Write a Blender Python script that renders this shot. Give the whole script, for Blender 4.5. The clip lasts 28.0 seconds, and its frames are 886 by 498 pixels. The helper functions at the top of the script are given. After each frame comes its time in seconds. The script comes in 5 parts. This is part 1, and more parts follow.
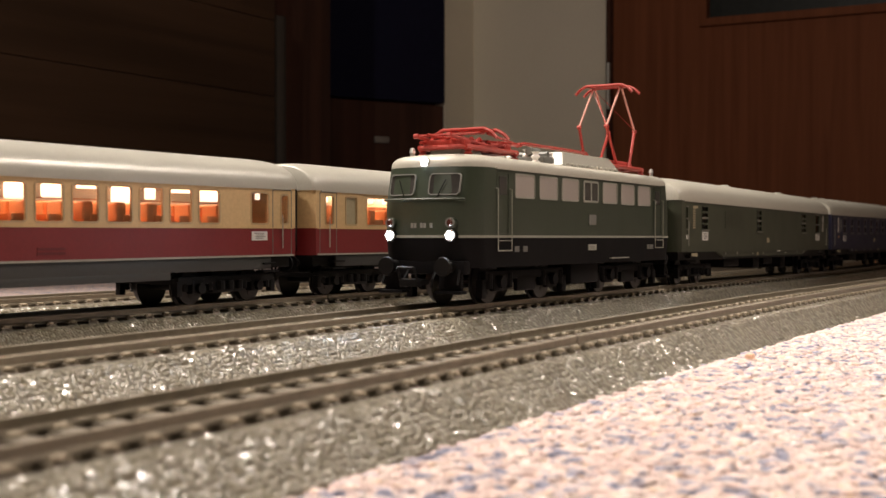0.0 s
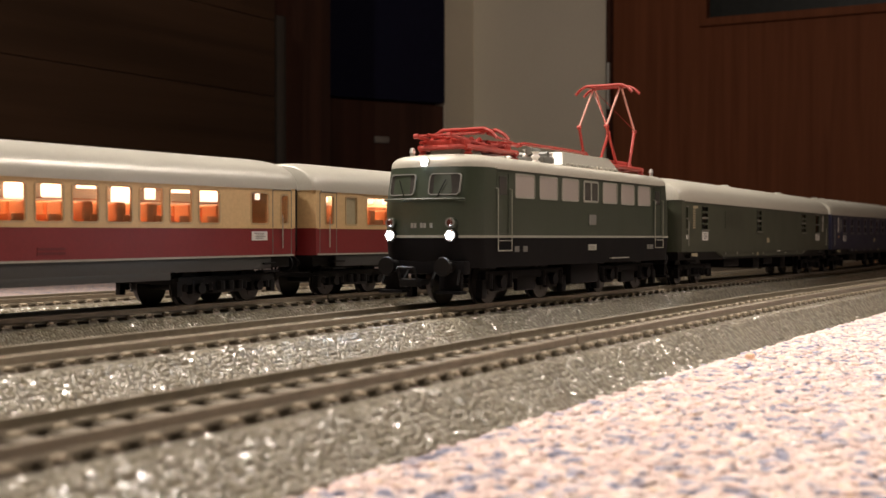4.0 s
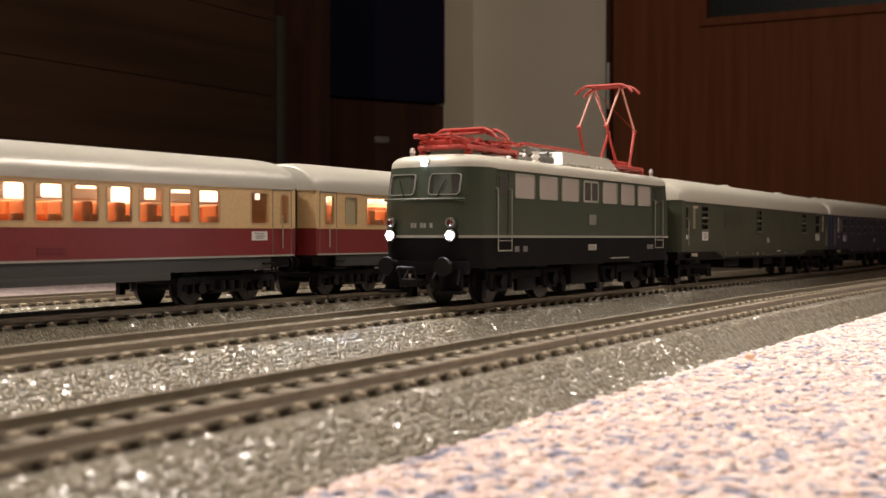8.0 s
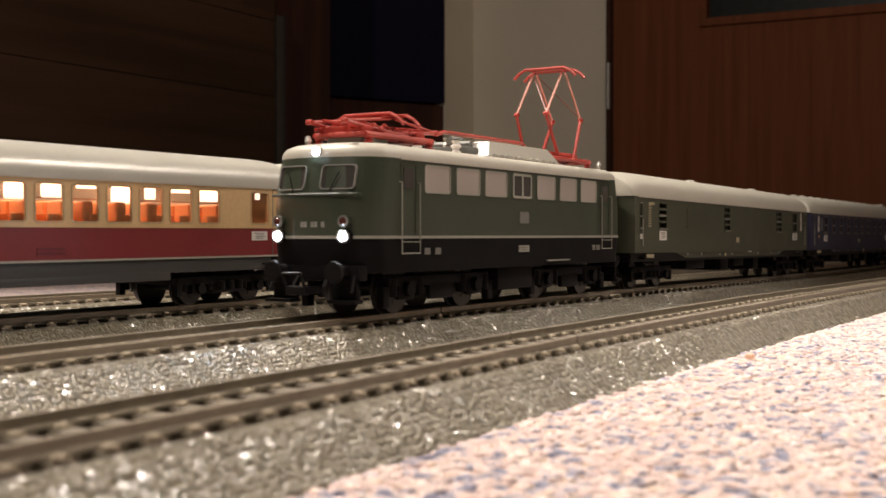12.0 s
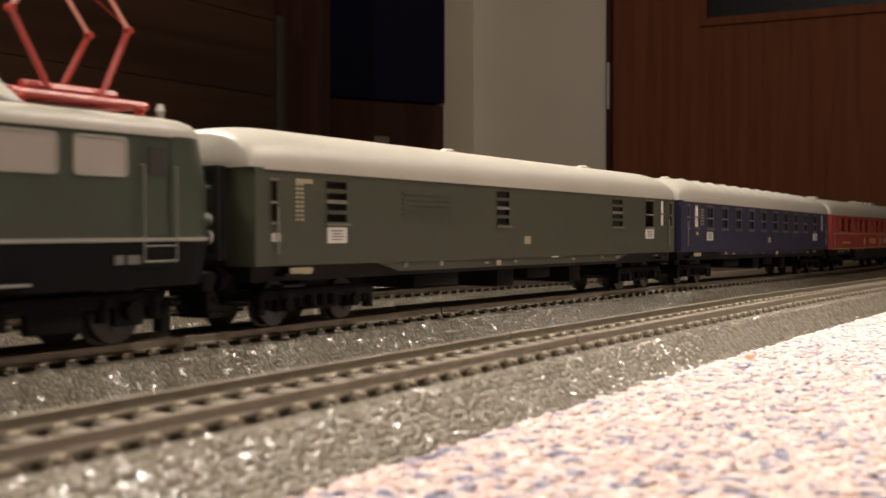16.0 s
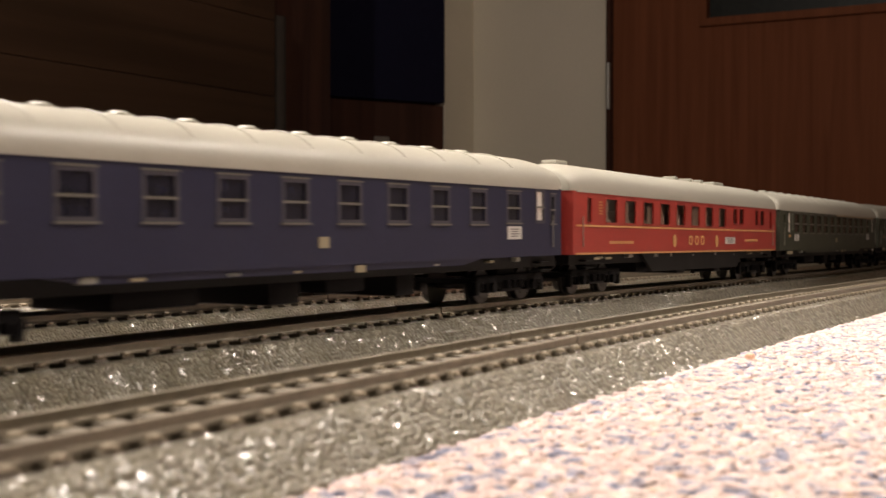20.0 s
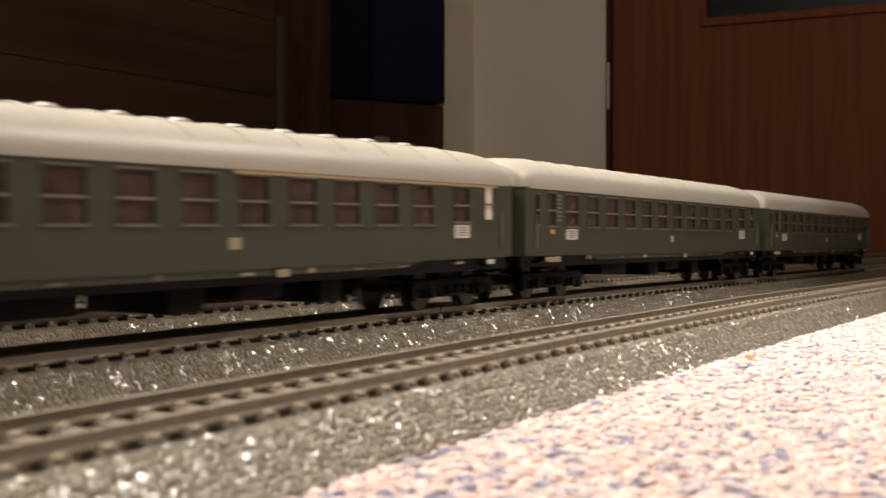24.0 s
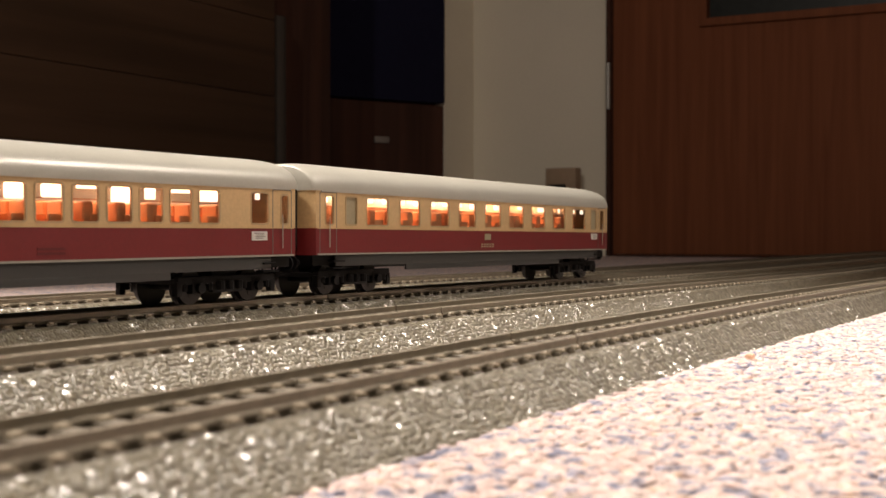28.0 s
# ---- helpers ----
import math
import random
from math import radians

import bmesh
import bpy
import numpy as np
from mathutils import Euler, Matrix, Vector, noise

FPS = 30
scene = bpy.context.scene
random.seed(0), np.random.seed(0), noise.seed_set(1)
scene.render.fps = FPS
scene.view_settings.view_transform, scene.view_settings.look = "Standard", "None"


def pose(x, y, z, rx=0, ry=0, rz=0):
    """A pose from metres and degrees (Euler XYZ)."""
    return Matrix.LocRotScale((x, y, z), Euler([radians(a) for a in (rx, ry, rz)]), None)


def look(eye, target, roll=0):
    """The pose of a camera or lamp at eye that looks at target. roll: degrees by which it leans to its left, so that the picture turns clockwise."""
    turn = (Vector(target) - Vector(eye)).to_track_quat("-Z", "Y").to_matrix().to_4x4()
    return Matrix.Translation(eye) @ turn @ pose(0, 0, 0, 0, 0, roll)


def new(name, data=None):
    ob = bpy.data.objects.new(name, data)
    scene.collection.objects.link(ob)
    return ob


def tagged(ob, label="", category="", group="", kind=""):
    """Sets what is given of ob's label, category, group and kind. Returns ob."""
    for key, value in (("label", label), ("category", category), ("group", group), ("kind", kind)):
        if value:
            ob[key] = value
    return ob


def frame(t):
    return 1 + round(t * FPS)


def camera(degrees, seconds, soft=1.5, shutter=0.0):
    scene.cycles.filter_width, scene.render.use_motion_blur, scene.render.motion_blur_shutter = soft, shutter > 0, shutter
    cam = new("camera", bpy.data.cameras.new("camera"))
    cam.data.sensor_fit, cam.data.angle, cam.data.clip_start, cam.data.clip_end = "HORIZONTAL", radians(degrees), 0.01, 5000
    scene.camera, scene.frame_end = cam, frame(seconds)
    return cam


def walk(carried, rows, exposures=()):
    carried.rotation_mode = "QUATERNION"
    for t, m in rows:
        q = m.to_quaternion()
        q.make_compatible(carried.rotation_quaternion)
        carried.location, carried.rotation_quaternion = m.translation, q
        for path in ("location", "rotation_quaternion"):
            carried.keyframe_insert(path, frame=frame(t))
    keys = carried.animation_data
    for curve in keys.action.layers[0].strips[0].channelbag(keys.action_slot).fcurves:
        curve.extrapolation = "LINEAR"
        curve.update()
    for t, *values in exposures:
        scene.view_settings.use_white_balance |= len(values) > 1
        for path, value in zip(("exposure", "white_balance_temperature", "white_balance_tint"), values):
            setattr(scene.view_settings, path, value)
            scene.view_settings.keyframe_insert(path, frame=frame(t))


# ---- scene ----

# ================= camera =================
cam = camera(41.14, 28.0, soft=1.5, shutter=0.5)
cam.data.dof.use_dof, cam.data.dof.focus_distance, cam.data.dof.aperture_fstop = True, 0.44, 38.0
EYE = Vector((-0.3438, -0.1943, 0.0325))
YAW, PITCH = radians(59.29), radians(0.66)
AIM = EYE + Vector((math.sin(YAW) * math.cos(PITCH), math.cos(YAW) * math.cos(PITCH), -math.sin(PITCH)))
walk(cam, [(0, look(EYE, AIM)), (28, look(EYE, AIM))], exposures=[(0, 0.0), (11, 0.0), (17, 0.15), (28, 0.15)])

# ================= light =================
world = bpy.data.worlds.new("room_dark")
world.use_nodes = True
world.node_tree.nodes["Background"].inputs[0].default_value = (1.0, 0.8, 0.6, 1)
world.node_tree.nodes["Background"].inputs[1].default_value = 0.03
scene.world = world


def area_lamp(name, at, target, watts, size, colour, spread=radians(180)):
    data = bpy.data.lights.new(name, "AREA")
    data.spread = spread
    data.shape, data.size, data.energy, data.color = "DISK", size, watts, colour
    ob = new(name, data)
    ob.matrix_world = look(at, target)
    return ob


LAMP_TINT = (1.0, 0.880, 0.765)
area_lamp("spot_lamp_behind_tracks", (0.02, 0.46, 0.88), (0.04, -0.10, 0), 2.4, 0.07, LAMP_TINT, radians(64))
# unseen narrow beam, added so the near ballast glints and its lane brightens
area_lamp("fill_lamp_before_tracks", (0.80, -0.56, 0.95), (-0.14, -0.09, 0), 0.80, 0.08, LAMP_TINT, radians(50))
area_lamp("spot_lamp_beside_tracks", (-0.80, 0.06, 0.86), (0, -0.05, 0), 5.0, 0.06, LAMP_TINT)
area_lamp("spot_lamp_over_tracks", (-0.28, -0.30, 0.95), (0.08, -0.04, 0), 2.8, 0.06, LAMP_TINT)

# ================= materials =================
RAIL = 0.0103          # rail top over the carpet
SPACING = 0.0775       # track centre to track centre


def material(name):
    m = bpy.data.materials.new(name)
    m.use_nodes = True
    nt = m.node_tree
    return m, nt, nt.nodes["Principled BSDF"], nt.nodes["Material Output"]


def node(nt, kind, **values):
    n = nt.nodes.new(kind)
    for key, value in values.items():
        n.inputs[key.replace("_", " ")].default_value = value
    return n


def surface(name, colour, rough=0.5, metal=0.0, grain=900.0, vary=0.12, blotch=60.0, bump=0.1, dist=0.0002,
            per_object=0.0, per_island=0.0, coat=0.0, spec=0.5):
    """A paint or plastic: base colour with fine grain and larger blotches, and a little relief."""
    m, nt, b, out = material(name)
    co = nt.nodes.new("ShaderNodeTexCoord")
    n1 = node(nt, "ShaderNodeTexNoise", Scale=grain, Detail=4.0)
    n2 = node(nt, "ShaderNodeTexNoise", Scale=blotch, Detail=3.0)
    for n in (n1, n2):
        nt.links.new(co.outputs["Object"], n.inputs["Vector"])
    mul = nt.nodes.new("ShaderNodeMath")
    mul.operation = "ADD"
    nt.links.new(n1.outputs["Fac"], mul.inputs[0])
    nt.links.new(n2.outputs["Fac"], mul.inputs[1])
    level = mul.outputs[0]
    info = None
    if per_object:
        info, weight = nt.nodes.new("ShaderNodeObjectInfo").outputs["Random"], per_object
    if per_island:
        info, weight = nt.nodes.new("ShaderNodeNewGeometry").outputs["Random Per Island"], per_island
    if info is not None:
        ma = nt.nodes.new("ShaderNodeMath")
        ma.operation = "MULTIPLY_ADD"
        nt.links.new(info, ma.inputs[0])
        ma.inputs[1].default_value = weight
        nt.links.new(level, ma.inputs[2])
        level = ma.outputs[0]
    ramp = nt.nodes.new("ShaderNodeMapRange")
    ramp.inputs["From Min"].default_value, ramp.inputs["From Max"].default_value = 0.6, 1.4 + per_object + per_island
    ramp.inputs["To Min"].default_value, ramp.inputs["To Max"].default_value = 1 - vary, 1 + vary
    nt.links.new(level, ramp.inputs["Value"])
    mix = nt.nodes.new("ShaderNodeVectorMath")
    mix.operation = "SCALE"
    mix.inputs[0].default_value = colour
    nt.links.new(ramp.outputs[0], mix.inputs["Scale"])
    nt.links.new(mix.outputs[0], b.inputs["Base Color"])
    rr = nt.nodes.new("ShaderNodeMapRange")
    rr.inputs["To Min"].default_value, rr.inputs["To Max"].default_value = max(0.02, rough - 0.08), min(1, rough + 0.08)
    nt.links.new(n2.outputs["Fac"], rr.inputs["Value"])
    nt.links.new(rr.outputs[0], b.inputs["Roughness"])
    b.inputs["Metallic"].default_value = metal
    b.inputs["Coat Weight"].default_value = coat
    b.inputs["Coat Roughness"].default_value = 0.24
    b.inputs["Specular IOR Level"].default_value = spec
    if bump:
        bp = node(nt, "ShaderNodeBump", Strength=bump, Distance=dist)
        nt.links.new(n1.outputs["Fac"], bp.inputs["Height"])
        nt.links.new(bp.outputs[0], b.inputs["Normal"])
    return m


def glass(name, tint=(0.8, 0.8, 0.8)):
    m, nt, b, out = material(name)
    clear = nt.nodes.new("ShaderNodeBsdfTransparent")
    clear.inputs[0].default_value = (*tint, 1)
    gloss = nt.nodes.new("ShaderNodeBsdfGlossy")
    gloss.inputs["Roughness"].default_value = 0.06
    lw = node(nt, "ShaderNodeLayerWeight", Blend=0.5)
    pw = nt.nodes.new("ShaderNodeMath")
    pw.operation = "POWER"
    pw.inputs[1].default_value = 5.0
    nt.links.new(lw.outputs["Facing"], pw.inputs[0])
    fres = nt.nodes.new("ShaderNodeMath")
    fres.operation = "MULTIPLY_ADD"
    fres.inputs[1].default_value, fres.inputs[2].default_value = 0.75, 0.03
    nt.links.new(pw.outputs[0], fres.inputs[0])
    mix = nt.nodes.new("ShaderNodeMixShader")
    nt.links.new(fres.outputs[0], mix.inputs[0])
    nt.links.new(clear.outputs[0], mix.inputs[1])
    nt.links.new(gloss.outputs[0], mix.inputs[2])
    nt.links.new(mix.outputs[0], out.inputs["Surface"])
    return m


def glow(name, colour, strength):
    m, nt, b, out = material(name)
    b.inputs["Base Color"].default_value = (*colour, 1)
    b.inputs["Emission Color"].default_value = (*colour, 1)
    b.inputs["Emission Strength"].default_value = strength
    return m


def ballast_material():
    """Moulded grey-brown plastic: small pebbles with a broad sheen and crisp glints."""
    m = surface("grey_ballast_plastic", (0.165, 0.135, 0.071), rough=0.42, grain=2400, vary=0.25, blotch=90, bump=0.0, coat=1.0, spec=0.9)
    nt = m.node_tree
    b = nt.nodes["Principled BSDF"]
    b.inputs["IOR"].default_value = 1.75
    b.inputs["Coat Roughness"].default_value = 0.25
    co = nt.nodes.new("ShaderNodeTexCoord")
    mp = nt.nodes.new("ShaderNodeMapping")
    mp.inputs["Scale"].default_value = (0.85, 1.0, 1.0)
    nt.links.new(co.outputs["Object"], mp.inputs["Vector"])
    cells = node(nt, "ShaderNodeTexVoronoi", Scale=1180.0)
    cells.voronoi_dimensions = "2D"
    cells.inputs["Randomness"].default_value = 0.75
    nt.links.new(mp.outputs[0], cells.inputs["Vector"])
    bp = node(nt, "ShaderNodeBump", Strength=1.0, Distance=0.0015)
    bp.invert = True
    dome = nt.nodes.new("ShaderNodeMath")
    dome.operation = "POWER"
    dome.inputs[1].default_value = 2.0
    nt.links.new(cells.outputs["Distance"], dome.inputs[0])
    nt.links.new(dome.outputs[0], bp.inputs["Height"])
    nt.links.new(bp.outputs[0], b.inputs["Normal"])
    # every pebble has a polished face that leans its own way
    tilt = nt.nodes.new("ShaderNodeVectorMath")
    tilt.operation = "SUBTRACT"
    tilt.inputs[1].default_value = (0.5, 0.5, 0.5)
    nt.links.new(cells.outputs["Color"], tilt.inputs[0])
    lean = nt.nodes.new("ShaderNodeVectorMath")
    lean.operation = "MULTIPLY_ADD"
    lean.inputs[1].default_value = (1.15, 1.15, 0.7)
    nt.links.new(tilt.outputs[0], lean.inputs[0])
    nt.links.new(nt.nodes.new("ShaderNodeNewGeometry").outputs["Normal"], lean.inputs[2])
    unit = nt.nodes.new("ShaderNodeVectorMath")
    unit.operation = "NORMALIZE"
    nt.links.new(lean.outputs[0], unit.inputs[0])
    nt.links.new(unit.outputs[0], b.inputs["Coat Normal"])
    return m


def carpet_material():
    """Speckled loop pile: cream and pink yarn with blue and orange flecks."""
    m, nt, b, out = material("carpet_pile")
    co = nt.nodes.new("ShaderNodeTexCoord")
    warp = node(nt, "ShaderNodeTexNoise", Scale=700.0, Detail=2.0)
    nt.links.new(co.outputs["Object"], warp.inputs["Vector"])
    push = nt.nodes.new("ShaderNodeVectorMath")
    push.operation = "MULTIPLY_ADD"
    push.inputs[1].default_value = (0.0022, 0.0022, 0.0)
    nt.links.new(warp.outputs["Color"], push.inputs[0])
    nt.links.new(co.outputs["Object"], push.inputs[2])
    cell = node(nt, "ShaderNodeTexVoronoi", Scale=470.0)
    nt.links.new(push.outputs[0], cell.inputs["Vector"])
    sep = nt.nodes.new("ShaderNodeSeparateColor")
    nt.links.new(cell.outputs["Color"], sep.inputs[0])
    pick = sep.outputs[0]
    clump = node(nt, "ShaderNodeTexNoise", Scale=150.0, Detail=2.0)
    nt.links.new(co.outputs["Object"], clump.inputs["Vector"])
    add = nt.nodes.new("ShaderNodeMath")
    add.operation = "MULTIPLY_ADD"
    add.inputs[1].default_value, add.inputs[2].default_value = 1.5, -0.75
    nt.links.new(clump.outputs["Fac"], add.inputs[0])
    tot = nt.nodes.new("ShaderNodeMath")
    nt.links.new(add.outputs[0], tot.inputs[0])
    nt.links.new(pick, tot.inputs[1])
    ramp = nt.nodes.new("ShaderNodeValToRGB")
    ramp.color_ramp.interpolation = "CONSTANT"
    e = ramp.color_ramp.elements
    e[0].position, e[0].color = 0.0, (0.28, 0.28, 0.36, 1)
    e[1].position, e[1].color = 0.12, (0.46, 0.42, 0.47, 1)
    for at, c in ((0.24, (0.69, 0.55, 0.515, 1)), (0.45, (0.71, 0.59, 0.555, 1)), (0.66, (0.69, 0.535, 0.505, 1)), (0.90, (0.74, 0.57, 0.45, 1)), (0.97, (0.80, 0.70, 0.66, 1))):
        n = e.new(at)
        n.color = c
    nt.links.new(tot.outputs[0], ramp.inputs[0])
    fine = node(nt, "ShaderNodeTexNoise", Scale=2600.0, Detail=3.0)
    nt.links.new(co.outputs["Object"], fine.inputs["Vector"])
    nt.links.new(ramp.outputs[0], b.inputs["Base Color"])
    b.inputs["Roughness"].default_value = 0.95
    b.inputs["Specular IOR Level"].default_value = 0.1
    bp = node(nt, "ShaderNodeBump", Strength=0.7, Distance=0.0004)
    nt.links.new(fine.outputs["Fac"], bp.inputs["Height"])
    nt.links.new(bp.outputs[0], b.inputs["Normal"])
    return m


def wood_material(name, dark, light, scale=6.0, axis="Z", rough=0.65):
    """Veneer with long upright grain."""
    m, nt, b, out = material(name)
    co = nt.nodes.new("ShaderNodeTexCoord")
    mp = nt.nodes.new("ShaderNodeMapping")
    mp.inputs["Scale"].default_value = {"Z": (scale * 9, scale * 9, scale * 0.35), "X": (scale * 0.35, scale * 9, scale * 9)}[axis]
    nt.links.new(co.outputs["Object"], mp.inputs["Vector"])
    n1 = node(nt, "ShaderNodeTexNoise", Scale=1.0, Detail=6.0, Distortion=0.6)
    nt.links.new(mp.outputs[0], n1.inputs["Vector"])
    ramp = nt.nodes.new("ShaderNodeValToRGB")
    e = ramp.color_ramp.elements
    e[0].position, e[0].color = 0.32, (*dark, 1)
    e[1].position, e[1].color = 0.7, (*light, 1)
    nt.links.new(n1.outputs["Fac"], ramp.inputs[0])
    nt.links.new(ramp.outputs[0], b.inputs["Base Color"])
    b.inputs["Roughness"].default_value = rough
    b.inputs["Specular IOR Level"].default_value = 0.12
    bp = node(nt, "ShaderNodeBump", Strength=0.15, Distance=0.001)
    nt.links.new(n1.outputs["Fac"], bp.inputs["Height"])
    nt.links.new(bp.outputs[0], b.inputs["Normal"])
    return m


M_BALLAST = ballast_material()
M_POST = surface("grey_painted_metal", (0.050, 0.041, 0.034), 0.8, spec=0.1)
M_SLEEPER = surface("brown_sleeper_plastic", (0.135, 0.110, 0.078), 0.6, per_object=0.6, vary=0.25)
M_CHAIR = surface("tan_rail_chair", (0.30, 0.25, 0.18), 0.55, vary=0.3, spec=0.3)
M_RAIL = surface("dull_brown_rail", (0.225, 0.192, 0.143), 0.48, metal=0.2, grain=500, vary=0.2)
M_STUD = surface("stud_metal", (0.30, 0.25, 0.19), 0.5, metal=0.5)
M_CARPET = carpet_material()
M_LOCO_GREEN = surface("bottle_green_paint", (0.029, 0.039, 0.023), 0.40, coat=0.15)
M_GREEN = surface("coach_green_paint", (0.037, 0.042, 0.023), 0.45, coat=0.1)
M_BLUE = surface("steel_blue_paint", (0.0175, 0.0185, 0.048), 0.45, coat=0.0, spec=0.35)
M_RED = surface("dining_red_paint", (0.37, 0.036, 0.025), 0.40, coat=0.15)
M_WINE = surface("wine_red_paint", (0.155, 0.0095, 0.011), 0.5)
M_CREAM = surface("cream_paint", (0.56, 0.385, 0.195), 0.42, coat=0.15)
# darker wine red: the shade in the side's recesses, put into a colour
M_RECESS = surface("recess_shade_red", (0.11, 0.007, 0.008), 0.5)
M_GREY = surface("frame_grey_paint", (0.14, 0.14, 0.125), 0.5)
M_FRAME = surface("dark_grey_frame_paint", (0.030, 0.030, 0.028), 0.5)
M_NUMBER = surface("dull_print", (0.22, 0.22, 0.20), 0.5)
M_BLACK = surface("black_plastic", (0.007, 0.0065, 0.007), 0.5, spec=0.05)
M_DARK = surface("dark_underframe", (0.007, 0.0065, 0.0065), 0.5, spec=0.15)
M_ROOF = surface("light_grey_roof", (0.41, 0.39, 0.33), 0.44, vary=0.06)
M_ROOF_TEE = surface("silver_roof", (0.42, 0.405, 0.355), 0.36, vary=0.05, metal=0.1)
M_SILVER = surface("silver_trim", (0.60, 0.58, 0.54), 0.3, metal=0.6)
M_STRIPE = surface("pale_stripe", (0.28, 0.28, 0.235), 0.4)
M_WHITE = surface("white_print", (0.62, 0.60, 0.56), 0.5)
M_BLIND = surface("pale_blind", (0.31, 0.275, 0.245), 0.5, vary=0.05)
M_FROST = surface("frosted_pane", (0.78, 0.72, 0.66), 0.4, vary=0.05)
M_INK = surface("grey_ink", (0.16, 0.15, 0.14), 0.6)
M_GOLD = surface("gold_print", (0.62, 0.34, 0.13), 0.45)
M_SAND = surface("sand_print", (0.34, 0.29, 0.185), 0.5)
M_PANTO = surface("signal_red_metal", (0.40, 0.044, 0.031), 0.4, vary=0.08)
M_INSUL = surface("white_insulator", (0.75, 0.72, 0.68), 0.3)
M_RUBBER = surface("black_rubber", (0.01, 0.01, 0.01), 0.7)
M_WHEEL = surface("wheel_metal", (0.04, 0.037, 0.035), 0.4, metal=0.6)
M_GLASS = glass("window_glass")
M_SEAT = surface("orange_seat_plastic", (0.84, 0.36, 0.15), 0.5)
M_INNER = surface("brown_interior_plastic", (0.14, 0.075, 0.05), 0.55)
M_CURTAIN = surface("brown_curtain", (0.16, 0.095, 0.065), 0.7, grain=700, blotch=120, vary=0.35)
M_BROWN_PANE = surface("brown_curtained_pane", (0.058, 0.036, 0.024), 0.25, grain=260, blotch=110, vary=0.5, bump=0.0)
M_BLUE_PANE = surface("dim_blue_pane", (0.013, 0.013, 0.026), 0.22, grain=260, blotch=110, vary=0.4, bump=0.0)
M_BLUE_TRIM = surface("grey_blue_trim", (0.052, 0.048, 0.064), 0.45)
M_TRANSOM = surface("dull_metal_bar", (0.15, 0.14, 0.115), 0.4)
M_INNER_WARM = surface("orange_brown_interior", (0.55, 0.26, 0.13), 0.5)
M_INNER_PALE = surface("beige_interior", (0.68, 0.50, 0.39), 0.5)
M_CEILING = surface("cream_ceiling_plastic", (0.7, 0.62, 0.5), 0.5)
M_STRIP = glow("lit_strip", (1.0, 0.66, 0.42), 11.0)
# glow of the boxes that draw lamp glare in the coach windows
M_BAND_GLARE = glow("band_glare_glow", (1.0, 0.76, 0.55), 2.6)
M_GLARE = glow("glare_glow", (1.0, 0.78, 0.58), 2.4)
M_CREAM_TRIM = surface("cream_window_trim", (0.42, 0.30, 0.16), 0.4)
M_LAMP = glow("lit_lens", (0.74, 0.86, 1.0), 110.0)
M_LENS = surface("dark_lens", (0.05, 0.047, 0.043), 0.12)
M_RED_LENS = surface("dark_red_lens", (0.060, 0.014, 0.010), 0.2)
M_DOOR = wood_material("reddish_wood_veneer", (0.168, 0.055, 0.024), (0.228, 0.079, 0.034), 9.0)
M_DARKWOOD = wood_material("dark_walnut", (0.046, 0.026, 0.015), (0.085, 0.046, 0.026), 3.0, "X")
M_DARKWOOD_Z = wood_material("dark_walnut_upright", (0.046, 0.022, 0.016), (0.090, 0.040, 0.027), 4.0)
M_NAVY = surface("navy_panel", (0.015, 0.015, 0.034), 0.8, spec=0.03, grain=80, blotch=6)
M_WALL = surface("plaster", (0.84, 0.78, 0.645), 0.9, grain=260, blotch=5, vary=0.05, bump=0.35, dist=0.0015)
M_PLASTER = surface("white_plaster", (0.62, 0.58, 0.5), 0.9, grain=120, blotch=4, vary=0.04)
M_ALU = surface("brushed_metal", (0.40, 0.38, 0.35), 0.4, metal=0.7)
M_CARTON = surface("beige_carton", (0.42, 0.30, 0.20), 0.8, grain=120, blotch=12)


# ================= mesh helpers =================
def box(bm, x0, x1, y0, y1, z0, z1, bev=0.0, seg=2):
    g = bmesh.ops.create_cube(bm, size=1.0, matrix=Matrix.LocRotScale(((x0 + x1) / 2, (y0 + y1) / 2, (z0 + z1) / 2), None, (abs(x1 - x0), abs(y1 - y0), abs(z1 - z0))))
    if bev:
        bmesh.ops.bevel(bm, geom=list({e for v in g["verts"] for e in v.link_edges}), offset=bev, segments=seg, affect="EDGES", profile=0.6)


def cyl(bm, p, q, r, n=10, r2=None):
    p, q = Vector(p), Vector(q)
    d = q - p
    m = Matrix.Translation((p + q) / 2) @ d.to_track_quat("Z", "Y").to_matrix().to_4x4()
    bmesh.ops.create_cone(bm, cap_ends=True, segments=n, radius1=r, radius2=r if r2 is None else r2, depth=d.length, matrix=m)


def tube(bm, pts, r, n=6):
    for a, b in zip(pts, pts[1:]):
        cyl(bm, a, b, r, n)


def loft(bm, rings, caps=True):
    vs = [[bm.verts.new(p) for p in ring] for ring in rings]
    n = len(vs[0])
    for a, b in zip(vs, vs[1:]):
        for i in range(n):
            bm.faces.new((a[i], a[(i + 1) % n], b[(i + 1) % n], b[i]))
    if caps:
        bm.faces.new(vs[0][::-1])
        bm.faces.new(vs[-1])
    bmesh.ops.recalc_face_normals(bm, faces=bm.faces)


def turned(bm, x, y, profile, n=12):
    """A turned body round an upright axis from (height, radius) pairs."""
    loft(bm, [[(x + r * math.cos(2 * math.pi * i / n), y + r * math.sin(2 * math.pi * i / n), z) for i in range(n)] for z, r in profile])


